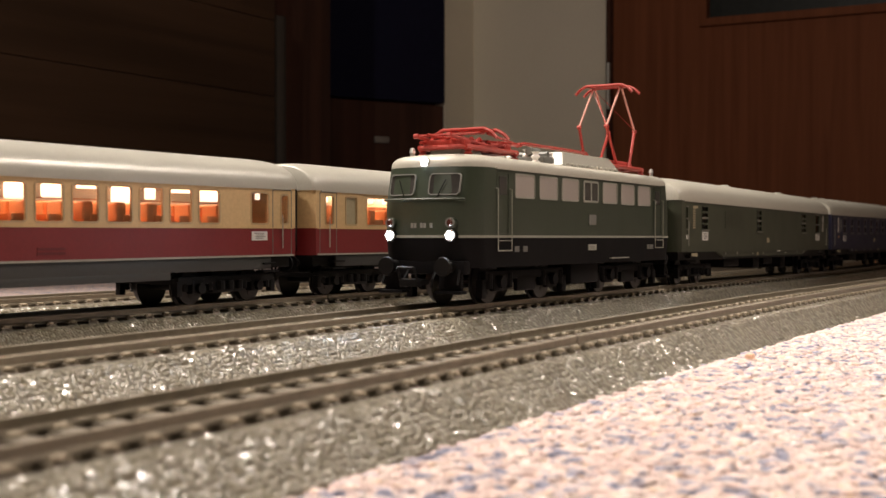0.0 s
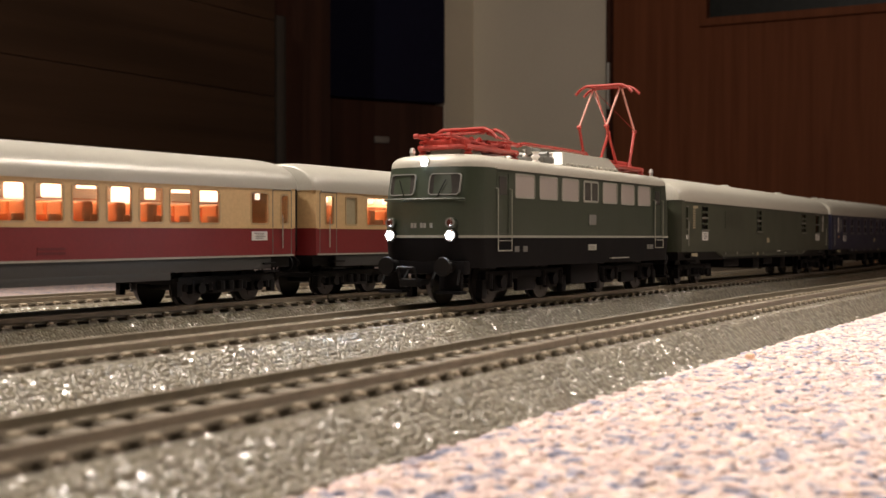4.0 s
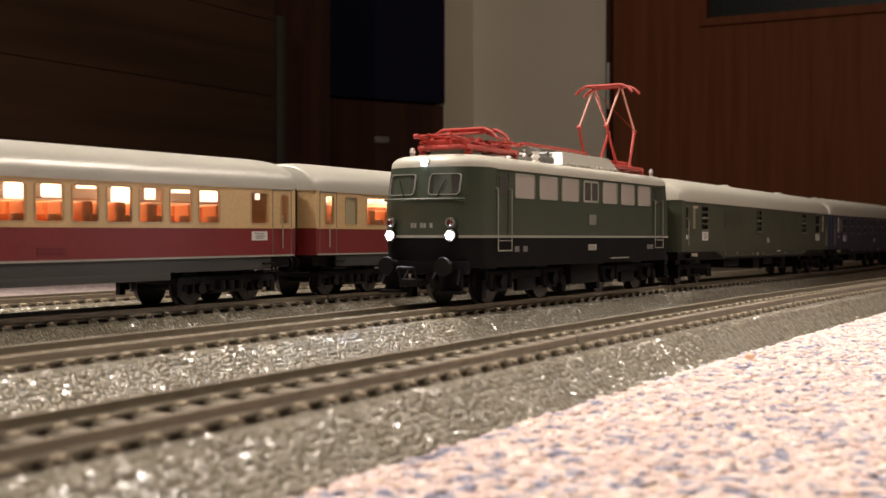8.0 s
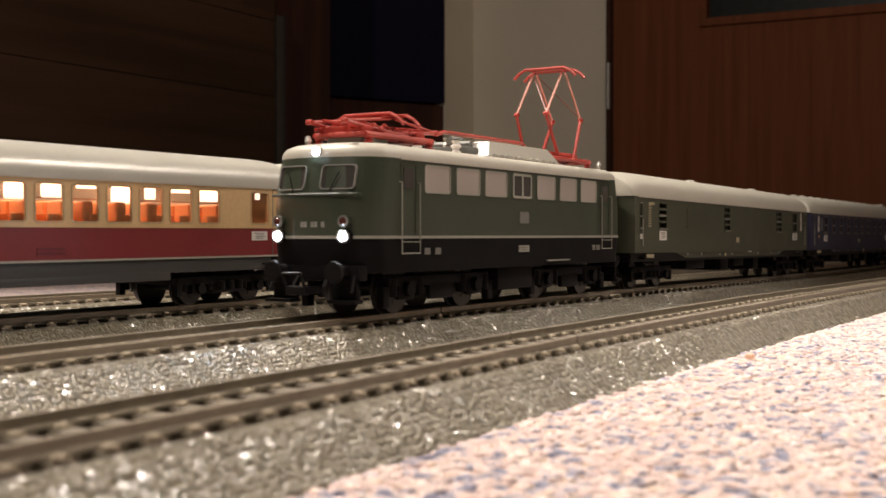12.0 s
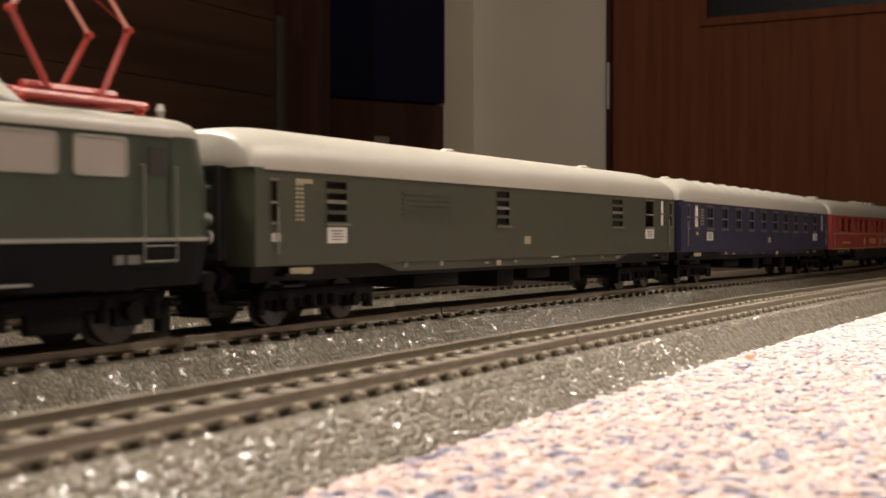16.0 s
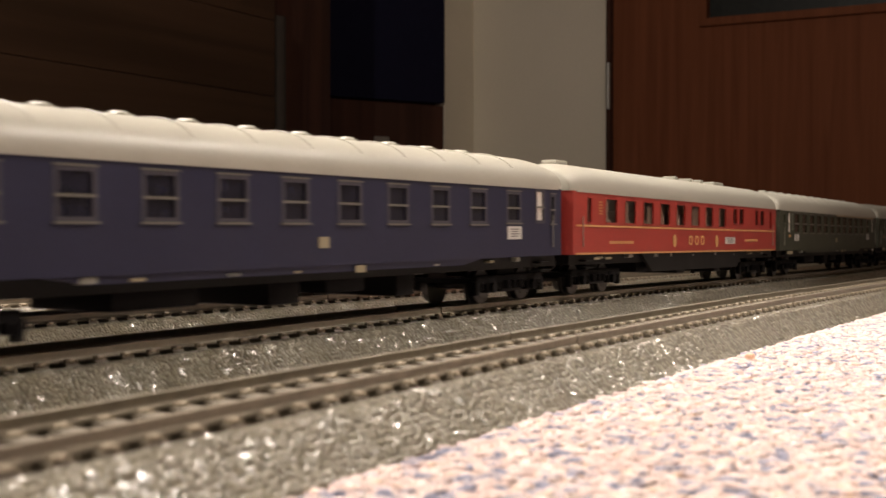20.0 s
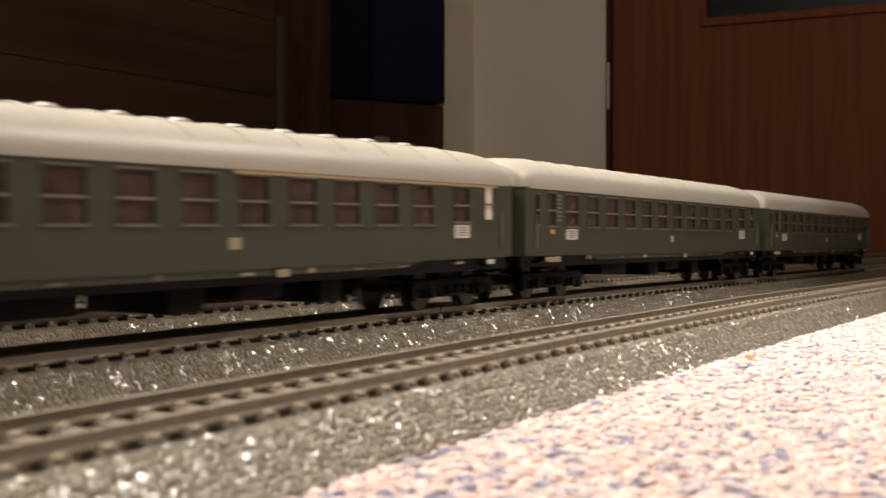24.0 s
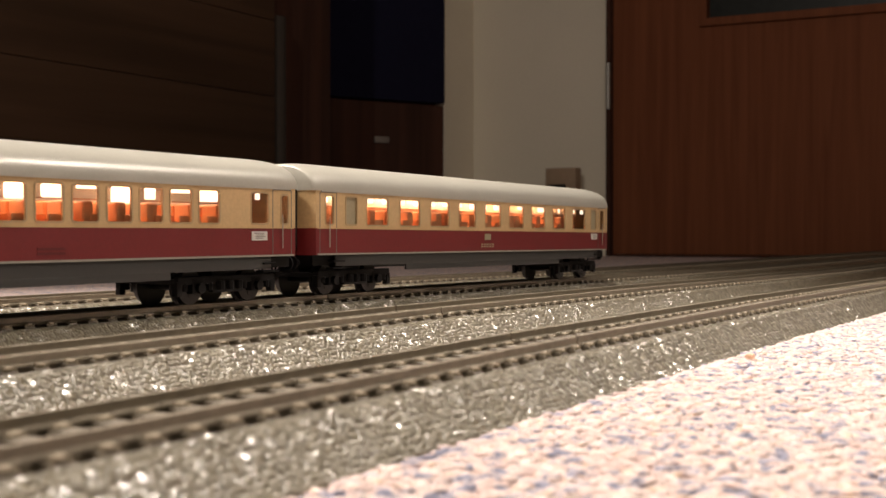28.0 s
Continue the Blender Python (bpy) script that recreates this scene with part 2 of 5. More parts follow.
def to_mesh(name, bm, mat, smooth=35):
    me = bpy.data.meshes.new(name)
    bm.to_mesh(me)
    bm.free()
    me.materials.append(mat)
    if smooth:
        me.shade_smooth()
        me.set_sharp_from_angle(angle=radians(smooth))
    return me


def part(name, bm, mat, parent, label="", at=None, smooth=35):
    ob = new(name, to_mesh(name, bm, mat, smooth) if isinstance(bm, bmesh.types.BMesh) else bm)
    ob.parent = parent
    if at is not None:
        ob.location = at
    if label:
        ob["label"] = label
    return ob


def thing(name, label, category, at=(0, 0, 0), group="", kind=""):
    ob = new(name)
    ob.empty_display_size = 0.02
    ob.location = at
    return tagged(ob, label, category, group, kind)


def solid(name, bm, mat, label, category, group="", kind="", at=None):
    ob = new(name, to_mesh(name, bm, mat))
    if at is not None:
        ob.location = at
    return tagged(ob, label, category, group, kind)


def rounded(x0, x1, z0, z1, r, n=4):
    pts = []
    for cx, cz, a0 in ((x1 - r, z1 - r, 0), (x0 + r, z1 - r, 90), (x0 + r, z0 + r, 180), (x1 - r, z0 + r, 270)):
        for i in range(n + 1):
            a = radians(a0 + 90 * i / n)
            pts.append((cx + r * math.cos(a), cz + r * math.sin(a)))
    return pts


def ring_frame(bm, x0, x1, z0, z1, y, depth, w, r):
    """A rounded frame in the xz plane, from y to y + depth, w wide."""
    outer, inner = rounded(x0, x1, z0, z1, r), rounded(x0 + w, x1 - w, z0 + w, z1 - w, max(r - w, 0.0001))
    rows = [[bm.verts.new((p[0], yy, p[1])) for p in loop] for loop, yy in ((outer, y), (inner, y), (inner, y + depth), (outer, y + depth))]
    n = len(outer)
    for a, b in zip(rows, rows[1:] + rows[:1]):
        for i in range(n):
            bm.faces.new((a[i], a[(i + 1) % n], b[(i + 1) % n], b[i]))
    bmesh.ops.recalc_face_normals(bm, faces=bm.faces)


def pierced(bm, x0, x1, z0, z1, y, t, holes):
    """A wall in the xz plane from y to y + t with rectangular openings."""
    xs = sorted({x0, x1, *(min(max(h[i], x0), x1) for h in holes for i in (0, 1))})
    zs = sorted({z0, z1, *(min(max(h[i], z0), z1) for h in holes for i in (2, 3))})

    def full(i, k):
        if not (0 <= i < len(xs) - 1 and 0 <= k < len(zs) - 1):
            return False
        cx, cz = (xs[i] + xs[i + 1]) / 2, (zs[k] + zs[k + 1]) / 2
        return not any(h[0] < cx < h[1] and h[2] < cz < h[3] for h in holes)
    cache = {}

    def v(i, k, s):
        if (i, k, s) not in cache:
            cache[i, k, s] = bm.verts.new((xs[i], y + s * t, zs[k]))
        return cache[i, k, s]
    for i in range(len(xs) - 1):
        for k in range(len(zs) - 1):
            if not full(i, k):
                continue
            bm.faces.new((v(i, k, 0), v(i + 1, k, 0), v(i + 1, k + 1, 0), v(i, k + 1, 0)))
            bm.faces.new((v(i, k, 1), v(i, k + 1, 1), v(i + 1, k + 1, 1), v(i + 1, k, 1)))
            for di, dk, a, b in ((-1, 0, (0, 0), (0, 1)), (1, 0, (1, 1), (1, 0)), (0, -1, (1, 0), (0, 0)), (0, 1, (0, 1), (1, 1))):
                if not full(i + di, k + dk):
                    p, q = (i + a[0], k + a[1]), (i + b[0], k + b[1])
                    bm.faces.new((v(*p, 0), v(*q, 0), v(*q, 1), v(*p, 1)))
    bmesh.ops.recalc_face_normals(bm, faces=bm.faces)


PILE = 0.0018          # the backing of the carpet lies this far under the feet of the tracks


def lie(x, y=0.0):
    """Height of the carpet at x along the tracks: a low rise between two sagging ends, flatter under the far tracks."""
    d = min(max(x, -0.25), 0.60) - 0.1
    return (1.0 if d > 0 else 0.75 if y < 0.04 else 0.2) * (-0.0035 * d - 0.0158 * d * d + 0.0274 * d ** 3)


def laid(x0, x1, y, turn=0.0):
    """Pose of a straight thing that rests on the carpet at x0 and x1, its origin at x0."""
    z0, z1 = lie(x0, y), lie(x1, y)
    return pose(x0, y, z0, 0, -math.degrees(math.atan2(z1 - z0, x1 - x0)), turn)


FAR = lie(9) - PILE    # the floor near the walls
CUP_A, CUP_B = (1.275, 1.006), (1.489, 0.893)   # front edge of the cupboard
CRUMB = (-0.0385, -0.1060)

# ================= room =================
def wall_piece(name, x0, x1, y0, y1, z0, z1, mat, label, category="wall"):
    bm = bmesh.new()
    box(bm, x0, x1, y0, y1, z0 if z0 else FAR, z1)
    return solid(name, bm, mat, label, category, kind="structure")


bm = bmesh.new()
strip = [-2.0, *[-0.25 + 0.05 * i for i in range(18)], 3.0]
loft(bm, [[(x, -2.0, -0.05), (x, 2.6, -0.05), (x, 2.6, lie(x) - PILE), (x, -2.0, lie(x) - PILE)] for x in strip])
solid("floor", bm, M_CARPET, "cream carpet floor with blue and orange flecks", "floor", kind="structure")
wall_piece("wall_end", 1.60, 1.70, 0.620, 0.90, 0, 2.5, M_WALL, "plain off-white plastered wall beside the wooden door")
wall_piece("wall_end_over_door", 1.64, 1.74, -0.62, 0.620, 2.06, 2.5, M_WALL, "plain off-white plastered wall over the wooden door")
wall_piece("wall_end_beyond_door", 1.60, 1.70, -2.0, -0.62, 0, 2.5, M_WALL, "plain off-white plastered wall")
wall_piece("wall_return", 1.494, 1.60, 0.893, 0.99, 0, 2.5, M_WALL, "short off-white wall in a corner beside a dark cupboard")
# outer walls and ceiling, added to close the room and bounce lamp light
wall_piece("wall_north", -2.0, 3.0, 2.5, 2.6, 0, 2.5, M_PLASTER, "plain off-white wall, added to close the room")
wall_piece("wall_south", -2.0, 3.0, -2.1, -2.0, 0, 2.5, M_PLASTER, "plain off-white wall, added to close the room")
wall_piece("wall_west", -2.1, -2.0, -2.0, 2.6, 0, 2.5, M_PLASTER, "plain off-white wall, added to close the room")
wall_piece("wall_east", 3.0, 3.1, -2.0, 2.6, 0, 2.5, M_PLASTER, "plain off-white wall, added to close the room")
bm = bmesh.new()
box(bm, -2.1, 3.1, -2.1, 2.6, 2.5, 2.6)
solid("ceiling", bm, M_PLASTER, "plain white plastered ceiling, added to close the room", "ceiling", kind="structure")


def wooden_door():
    """Veneered door with a dark glazed panel, hung at the corner of the plastered wall, a little open."""
    d = thing("door_1", "reddish brown wooden door with a dark glazed panel", "door", kind="structure")
    d.matrix_world = pose(1.60, 0.612, FAR, 0, 0, -90 + 3.5)
    w, h = 0.94, 2.03
    gx0, gx1, gz0, gz1 = 0.167, 0.80, 0.400, 1.75
    bm = bmesh.new()
    pierced(bm, 0, w, 0.004, h, -0.0, 0.04, [(gx0, gx1, gz0, gz1)])
    part("leaf", bm, M_DOOR, d)
    bm = bmesh.new()
    ring_frame(bm, gx0 - 0.012, gx1 + 0.012, gz0 - 0.009, gz1 + 0.009, -0.008, 0.014, 0.013, 0.004)
    part("glazing_bead", bm, M_DOOR, d)
    bm = bmesh.new()
    box(bm, gx0, gx1, 0.018, 0.022, gz0, gz1)
    part("pane", bm, M_SMOKE, d, "dark patterned glass pane")
    return d


def smoke_glass():
    m = surface("dark_patterned_glass", (0.012, 0.014, 0.012), 0.4, grain=140, blotch=40, vary=0.35, bump=0.2, dist=0.002, spec=0.25)
    return m


M_SMOKE = smoke_glass()
wooden_door()

bm = bmesh.new()
box(bm, 1.585, 1.62, 0.611, 0.6195, FAR, 2.06, 0.002)
frame_ob = solid("door_frame", bm, M_DARKWOOD_Z, "dark wooden door frame upright against the wall", "door frame", kind="structure")
for z0 in (0.254, 1.60):
    bm = bmesh.new()
    cyl(bm, (1.584, 0.6145, z0), (1.584, 0.6145, z0 + 0.08), 0.0042, 12)
    solid("hinge", bm, M_ALU, "bright metal door hinge on the door frame", "hinge", group="door hinges")

# skirting below the door and cable trunk
bm = bmesh.new()
box(bm, 1.575, 1.64, -1.9, 0.60, FAR, FAR + 0.0035, 0.001)
solid("door_sill", bm, M_DARKWOOD_Z, "dark wooden door sill on the carpet", "sill", kind="structure")

# small carton in the corner at the end wall
bx = thing("carton_box", "small beige carton standing against the plastered wall", "box", (1.555, 0.69, FAR))
bm = bmesh.new()
box(bm, -0.012, 0.012, -0.032, 0.026, 0, 0.155, 0.0015)
part("body", bm, M_CARTON, bx)
bm = bmesh.new()
box(bm, -0.0155, -0.0122, -0.014, 0.020, 0.112, 0.126, 0.003)
part("dark_patch", bm, M_BLACK, bx, "black patch on the carton")


def sideboard():
    """Long dark cabinet parallel to the tracks, with broad drawer fronts one over another."""
    s = thing("sideboard", "long dark walnut sideboard with broad horizontal drawer fronts", "sideboard", (0.30, 0.80, FAR))
    bm = bmesh.new()
    box(bm, -0.95, 0.592, 0.012, 0.42, 0.0, 0.95)
    part("carcass", bm, M_DARKWOOD, s)
    z = 0.03
    for h in (0.105, 0.085, 0.10, 0.12, 0.14, 0.16, 0.16):
        bm = bmesh.new()
        box(bm, -0.95, 0.586, -0.006, 0.011, z, z + h - 0.0004, 0.002)
        part("drawer_front", bm, M_DARKWOOD, s)
        z += h
    return s


sideboard()
bm = bmesh.new()
cyl(bm, (0.905, 0.806, FAR), (0.905, 0.806, 0.325), 0.0120, 16)
solid("metal_post", bm, M_POST, "slim grey metal post standing beside the sideboard", "post")
bm = bmesh.new()
box(bm, 0.93, 1.06, 0.83, 0.90, FAR, 1.2, 0.004)
solid("wooden_column", bm, M_DARKWOOD_Z, "dark wooden upright board between the furniture", "board")


def cupboard():
    """Dark tall cupboard with a navy upper panel over a brown lower door with a small plate."""
    c = thing("cupboard", "dark tall cupboard with navy upper panel and brown lower door", "cupboard")
    a, b = Vector((CUP_A[0], CUP_A[1], 0)), Vector((CUP_B[0], CUP_B[1], 0))
    ang = math.degrees(math.atan2(b.y - a.y, b.x - a.x))
    c.matrix_world = pose(a.x, a.y, FAR, 0, 0, ang)
    w = (b - a).length
    bm = bmesh.new()
    box(bm, -0.03, w, 0.02, 0.4, 0, 1.9)
    part("carcass", bm, M_DARKWOOD_Z, c)
    bm = bmesh.new()
    box(bm, 0, w, -0.004, 0.018, 0.274, 1.85, 0.002)
    part("upper_panel", bm, M_NAVY, c, "navy blue upper panel")
    bm = bmesh.new()
    box(bm, 0, w, 0.0, 0.018, 0.02, 0.270, 0.002)
    low = part("lower_door", bm, M_DARKWOOD_Z, c)
    bm = bmesh.new()
    box(bm, w * 0.41, w * 0.53, -0.004, 0.0, 0.198, 0.209, 0.001)
    part("plate", bm, M_ALU, low, "small pale metal plate")
    return c


cupboard()


# ================= carpet pile =================
def carpet_tufts():
    """Loop tufts of the carpet in front of the tracks, finer towards the eye."""
    rng = np.random.default_rng(3)
    t = (1 + 5 ** 0.5) / 2
    ico = np.array([(-1, t, 0), (1, t, 0), (-1, -t, 0), (1, -t, 0), (0, -1, t), (0, 1, t), (0, -1, -t), (0, 1, -t), (t, 0, -1), (t, 0, 1), (-t, 0, -1), (-t, 0, 1)])
    ico /= np.linalg.norm(ico[0])
    tri = np.array([(0, 11, 5), (0, 5, 1), (0, 1, 7), (0, 7, 10), (0, 10, 11), (1, 5, 9), (5, 11, 4), (11, 10, 2), (10, 7, 6), (7, 1, 8), (3, 9, 4), (3, 4, 2), (3, 2, 6), (3, 6, 8), (3, 8, 9), (4, 9, 5), (2, 4, 11), (6, 2, 10), (8, 6, 7), (9, 8, 1)])
    cells = []
    for x0, x1, y0, y1, step in ((-0.30, 0.12, -0.235, -0.0992, 0.0014), (0.12, 0.60, -0.235, -0.0992, 0.0019), (0.12, 0.60, -0.38, -0.235, 0.0028), (-0.22, 0.12, -0.30, -0.235, 0.0016), (0.60, 1.2, -0.30, -0.0992, 0.0042)):
        gx, gy = np.meshgrid(np.arange(x0, x1, step), np.arange(y0, y1, step))
        n = gx.size
        px = gx.ravel() + rng.uniform(-0.5, 0.5, n) * step
        py = gy.ravel() + rng.uniform(-0.5, 0.5, n) * step
        # the wedge that lies before the eye
        dx, dy = px + 0.3438, py + 0.1943
        fwd, side = dx * 0.86 + dy * 0.51, dx * 0.51 - dy * 0.86
        keep = (fwd > 0.10) & (np.abs(side) < 0.44 * fwd + 0.01)
        cells.append(np.stack([px[keep], py[keep], np.full(keep.sum(), step)], 1))
    c = np.concatenate(cells)
    n = len(c)
    size = c[:, 2] * rng.uniform(0.8, 1.25, n)
    el = rng.uniform(0.9, 1.5, n)
    turn = rng.uniform(0, np.pi, n)
    v = ico[None] * np.ones((n, 1, 1))
    v = v + rng.normal(0, 0.09, v.shape)
    vx, vy = v[..., 0] * el[:, None], v[..., 1] / el[:, None]
    ca, sa = np.cos(turn)[:, None], np.sin(turn)[:, None]
    out = np.stack([vx * ca - vy * sa, vx * sa + vy * ca, v[..., 2] * 0.34], -1) * size[:, None, None]
    out[..., 0] += c[:, 0, None]
    out[..., 1] += c[:, 1, None]
    slope = np.array([lie(x) for x in c[:, 0]])
    out[..., 2] += (rng.uniform(-0.0004, 0.0003, n) + slope - c[:, 2] * 0.34)[:, None]
    faces = (tri[None] + np.arange(n)[:, None, None] * 12).reshape(-1, 3)
    me = bpy.data.meshes.new("carpet_tufts")
    me.from_pydata(out.reshape(-1, 3).tolist(), [], faces.tolist())
    me.materials.append(M_CARPET)
    me.shade_smooth()
    return tagged(new("carpet_tufts", me), "cream and pink carpet pile with blue flecks", "carpet", kind="stuff")


carpet_tufts()
bm = bmesh.new()
box(bm, -0.0011, 0.0014, -0.0011, 0.0010, 0, 0.0014, 0.0005)
box(bm, -0.0002, 0.0018, -0.0004, 0.0013, 0.0002, 0.0011, 0.0004)
solid("crumb", bm, surface("orange_crumb", (0.78, 0.52, 0.36), 0.8), "small orange crumb on the carpet beside the track", "crumb", at=(CRUMB[0], CRUMB[1], lie(CRUMB[0]) + 0.0002))

# ================= tracks =================
SEC = 0.1883
PITCH_S = SEC / 25


def worley(px, pz, cell, seed, length):
    """Distance to the nearest pebble centre, periodic along the section."""
    nx, nz = max(1, round(length / (cell * 1.3))), int(np.ceil(pz.max() / cell)) + 3
    rng = np.random.default_rng(seed)
    jx, jz, jh = rng.uniform(0.1, 0.9, (nx, nz)), rng.uniform(0.1, 0.9, (nx, nz)), rng.uniform(0.5, 1.0, (nx, nz))
    cx = length / nx
    ix, iz = np.floor(px / cx).astype(int), np.floor(pz / cell).astype(int) + 1
    best, height = np.full(px.shape, 9.0), np.zeros(px.shape)
    for a in (-1, 0, 1):
        for b in (-1, 0, 1):
            kx, kz = ix + a, np.clip(iz + b, 0, nz - 1)
            w = kx % nx
            d = np.hypot(((kx + jx[w, kz]) * cx - px) * cell / cx, (kz - 1 + jz[w, kz]) * cell - pz) / cell
            closer = d < best
            best = np.where(closer, d, best)
            height = np.where(closer, jh[w, kz], height)
    return best, height


def roadbed(name, step, seed):
    """Moulded ballast: near shoulder, flat top and far shoulder, covered with pebbles."""
    prof = [(-0.0221, -PILE), (-0.0218, 0.0), (-0.0205, 0.0012), (-0.0148, 0.0068), (-0.0137, 0.0073), (-0.0110, 0.0073), (-0.0106, 0.0056), (0.0106, 0.0056), (0.0112, 0.0067), (0.0137, 0.0067), (0.0148, 0.0062), (0.0205, 0.0012), (0.0218, 0.0), (0.0221, -PILE)]
    pts, nrm = [], []
    for (y0, z0), (y1, z1) in zip(prof, prof[1:]):
        ln = math.hypot(y1 - y0, z1 - z0)
        far = y0 > 0.0105
        k = max(1, round(ln / (step * (3 if far else 1) * (2.2 if y0 == -0.0106 else 1))))
        for i in range(k):
            f = i / k
            pts.append((y0 + (y1 - y0) * f, z0 + (z1 - z0) * f))
            nrm.append((-(z1 - z0) / ln, (y1 - y0) / ln))
    pts.append(prof[-1])
    nrm.append((0.6, 0.6))
    pts, nrm = np.array(pts), np.array(nrm)
    arc = np.concatenate([[0], np.cumsum(np.hypot(*np.diff(pts, axis=0).T))])
    nx = round(SEC / step)
    xs = np.linspace(0, SEC, nx + 1)
    gx, ga = np.meshgrid(xs, arc, indexing="ij")
    d, h = worley(gx, ga, 0.00098, seed, SEC)
    d2, h2 = worley(gx, ga, 0.0031, seed + 9, SEC)
    up = 0.00012 * h * np.clip(1 - d * d * 1.7, 0, 1) ** 0.8 + 0.00016 * h2 * np.clip(1 - d2, 0, 1) - 0.0002
    foot = (pts[:, 1] > 0.0002)[None]
    up = up * foot
    v = np.stack([gx, pts[None, :, 0] + up * nrm[None, :, 0], pts[None, :, 1] + up * nrm[None, :, 1]], -1).reshape(-1, 3)
    m = len(pts)
    i, k = np.meshgrid(np.arange(nx), np.arange(m - 1), indexing="ij")
    a = (i * m + k).ravel()
    faces = np.stack([a, a + m, a + m + 1, a + 1], 1)
    me = bpy.data.meshes.new(name)
    me.from_pydata(v.tolist(), [], faces.tolist())
    me.materials.append(M_BALLAST)
    me.shade_smooth()
    return me


BEDS = {"fine": [roadbed("roadbed", 0.00027, s) for s in (11, 12)], "mid": [roadbed("roadbed", 0.00036, s) for s in (13, 14)], "far": [roadbed("roadbed", 0.0005, 15)]}


def rail_mesh():
    bm = bmesh.new()
    sec = [(-0.0010, 0), (0.0010, 0), (0.0010, 0.0004), (0.00046, 0.0007), (0.00042, 0.0015), (0.00052, 0.0017), (0.00052, 0.0022), (0.00040, 0.0023), (-0.00040, 0.0023), (-0.00052, 0.0022), (-0.00052, 0.0017), (-0.00042, 0.0015), (-0.00046, 0.0007), (-0.0010, 0.0004)]
    loft(bm, [[(x, y, z) for y, z in sec] for x in (0.00025, SEC - 0.00025)])
    return to_mesh("rail", bm, M_RAIL)


def sleeper_into(bm, x):
    """One sleeper with its rail chairs and bolt heads."""
    before = set(bm.faces)
    sec = [(-0.0121, 0.0046), (-0.0121, 0.0064), (-0.0104, 0.0077), (0.0104, 0.0077), (0.0121, 0.0064), (0.0121, 0.0046)]
    top = [(y * 0.985, z + 0.00025 if z > 0.006 else z) for y, z in sec]
    vs = [[bm.verts.new((x + d, y, z)) for y, z in r] for d, r in ((-0.0018, sec), (-0.0015, top), (0.0015, top), (0.0018, sec))]
    for a, b in zip(vs, vs[1:]):
        for i in range(5):
            bm.faces.new((a[i], b[i], b[i + 1], a[i + 1]))
    bm.faces.new(vs[0])
    bm.faces.new(vs[-1][::-1])
    plain = set(bm.faces) - before
    for y in (-0.00825, 0.00825):
        for s in (-1, 1):
            box(bm, x - 0.0010, x + 0.0010, y + s * 0.0016 - 0.0009, y + s * 0.0016 + 0.0009, 0.0077, 0.0086, 0.0003, 1)
            for d in (-0.0013, 0.0013):
                cyl(bm, (x + d, y + s * 0.0022, 0.0077), (x + d, y + s * 0.0022, 0.0084), 0.00036, 5, 0.0002)
    for f in bm.faces:
        if f not in plain and f not in before:
            f.material_index = 1


def sleeper_mesh():
    bm = bmesh.new()
    sleeper_into(bm, 0)
    me = to_mesh("sleeper", bm, M_SLEEPER, 25)
    me.materials.append(M_CHAIR)
    return me


def stud_mesh():
    bm = bmesh.new()
    for i in range(25):
        x = (i + 0.5) * PITCH_S
        cyl(bm, (x, 0, 0.0077), (x, 0, 0.0086), 0.0007, 6, 0.0004)
    return to_mesh("contact_studs", bm, M_STUD)


RAIL_ME, SLEEPER_ME, STUD_ME = rail_mesh(), sleeper_mesh(), stud_mesh()
bm = bmesh.new()
for i in range(25):
    sleeper_into(bm, (i + 0.5) * PITCH_S)
SLEEPERS_ME = to_mesh("sleeper_grid", bm, M_SLEEPER, 25)
SLEEPERS_ME.materials.append(M_CHAIR)


def track_section(x, y, k, bed, split):
    s = thing("track_section", "grey plastic ballast track section with brown rails, lying on the carpet", "model track", group="model tracks")
    s.matrix_world = laid(x, x + SEC, y)
    part("roadbed", BEDS[bed][k % len(BEDS[bed])], None, s)
    for yy in (-0.00825, 0.00825):
        r = part("rail", RAIL_ME, None, s, at=(0, yy, 0.0080))
    part("contact_studs", STUD_ME, None, s)["kind"] = "stuff"
    if split:
        for i in range(25):
            part("sleeper", SLEEPER_ME, None, s, at=((i + 0.5) * PITCH_S, 0, 0))
    else:
        part("sleeper_grid", SLEEPERS_ME, None, s)["kind"] = "stuff"


def lay_tracks():
    for line, shift in ((-1, 0.0), (0, 0.071), (1, 0.118), (2, 0.03)):
        for k in range(12):
            x = -0.38 + shift - 0.1 + k * SEC
            if x > 1.50:
                continue
            near = x < 0.42
            bed = "fine" if (line < 0 and x < 0.25) else "mid" if line < 1 and x < 0.6 or line == 1 and x < 0.3 else "far"
            track_section(x, line * SPACING, k, bed, near and line < 2)


lay_tracks()


# ================= vehicles =================
def on_track(x, y):
    """Pose of a vehicle whose middle stands at x: its bogies, 0.1 m off either way, follow the track."""
    a, b = lie(x - 0.1, y), lie(x + 0.1, y)
    return pose(x, y, RAIL + (a + b) / 2, 0, -math.degrees(math.atan2(b - a, 0.2)))


TRAIN = []      # (vehicle, its x before the start)
WHEELSETS = []  # (wheelset, place on the bogie, radius)
HW = 0.0174            # half width of a coach body
SILL, EAVE, TOP = 0.0150, 0.0382, 0.0491


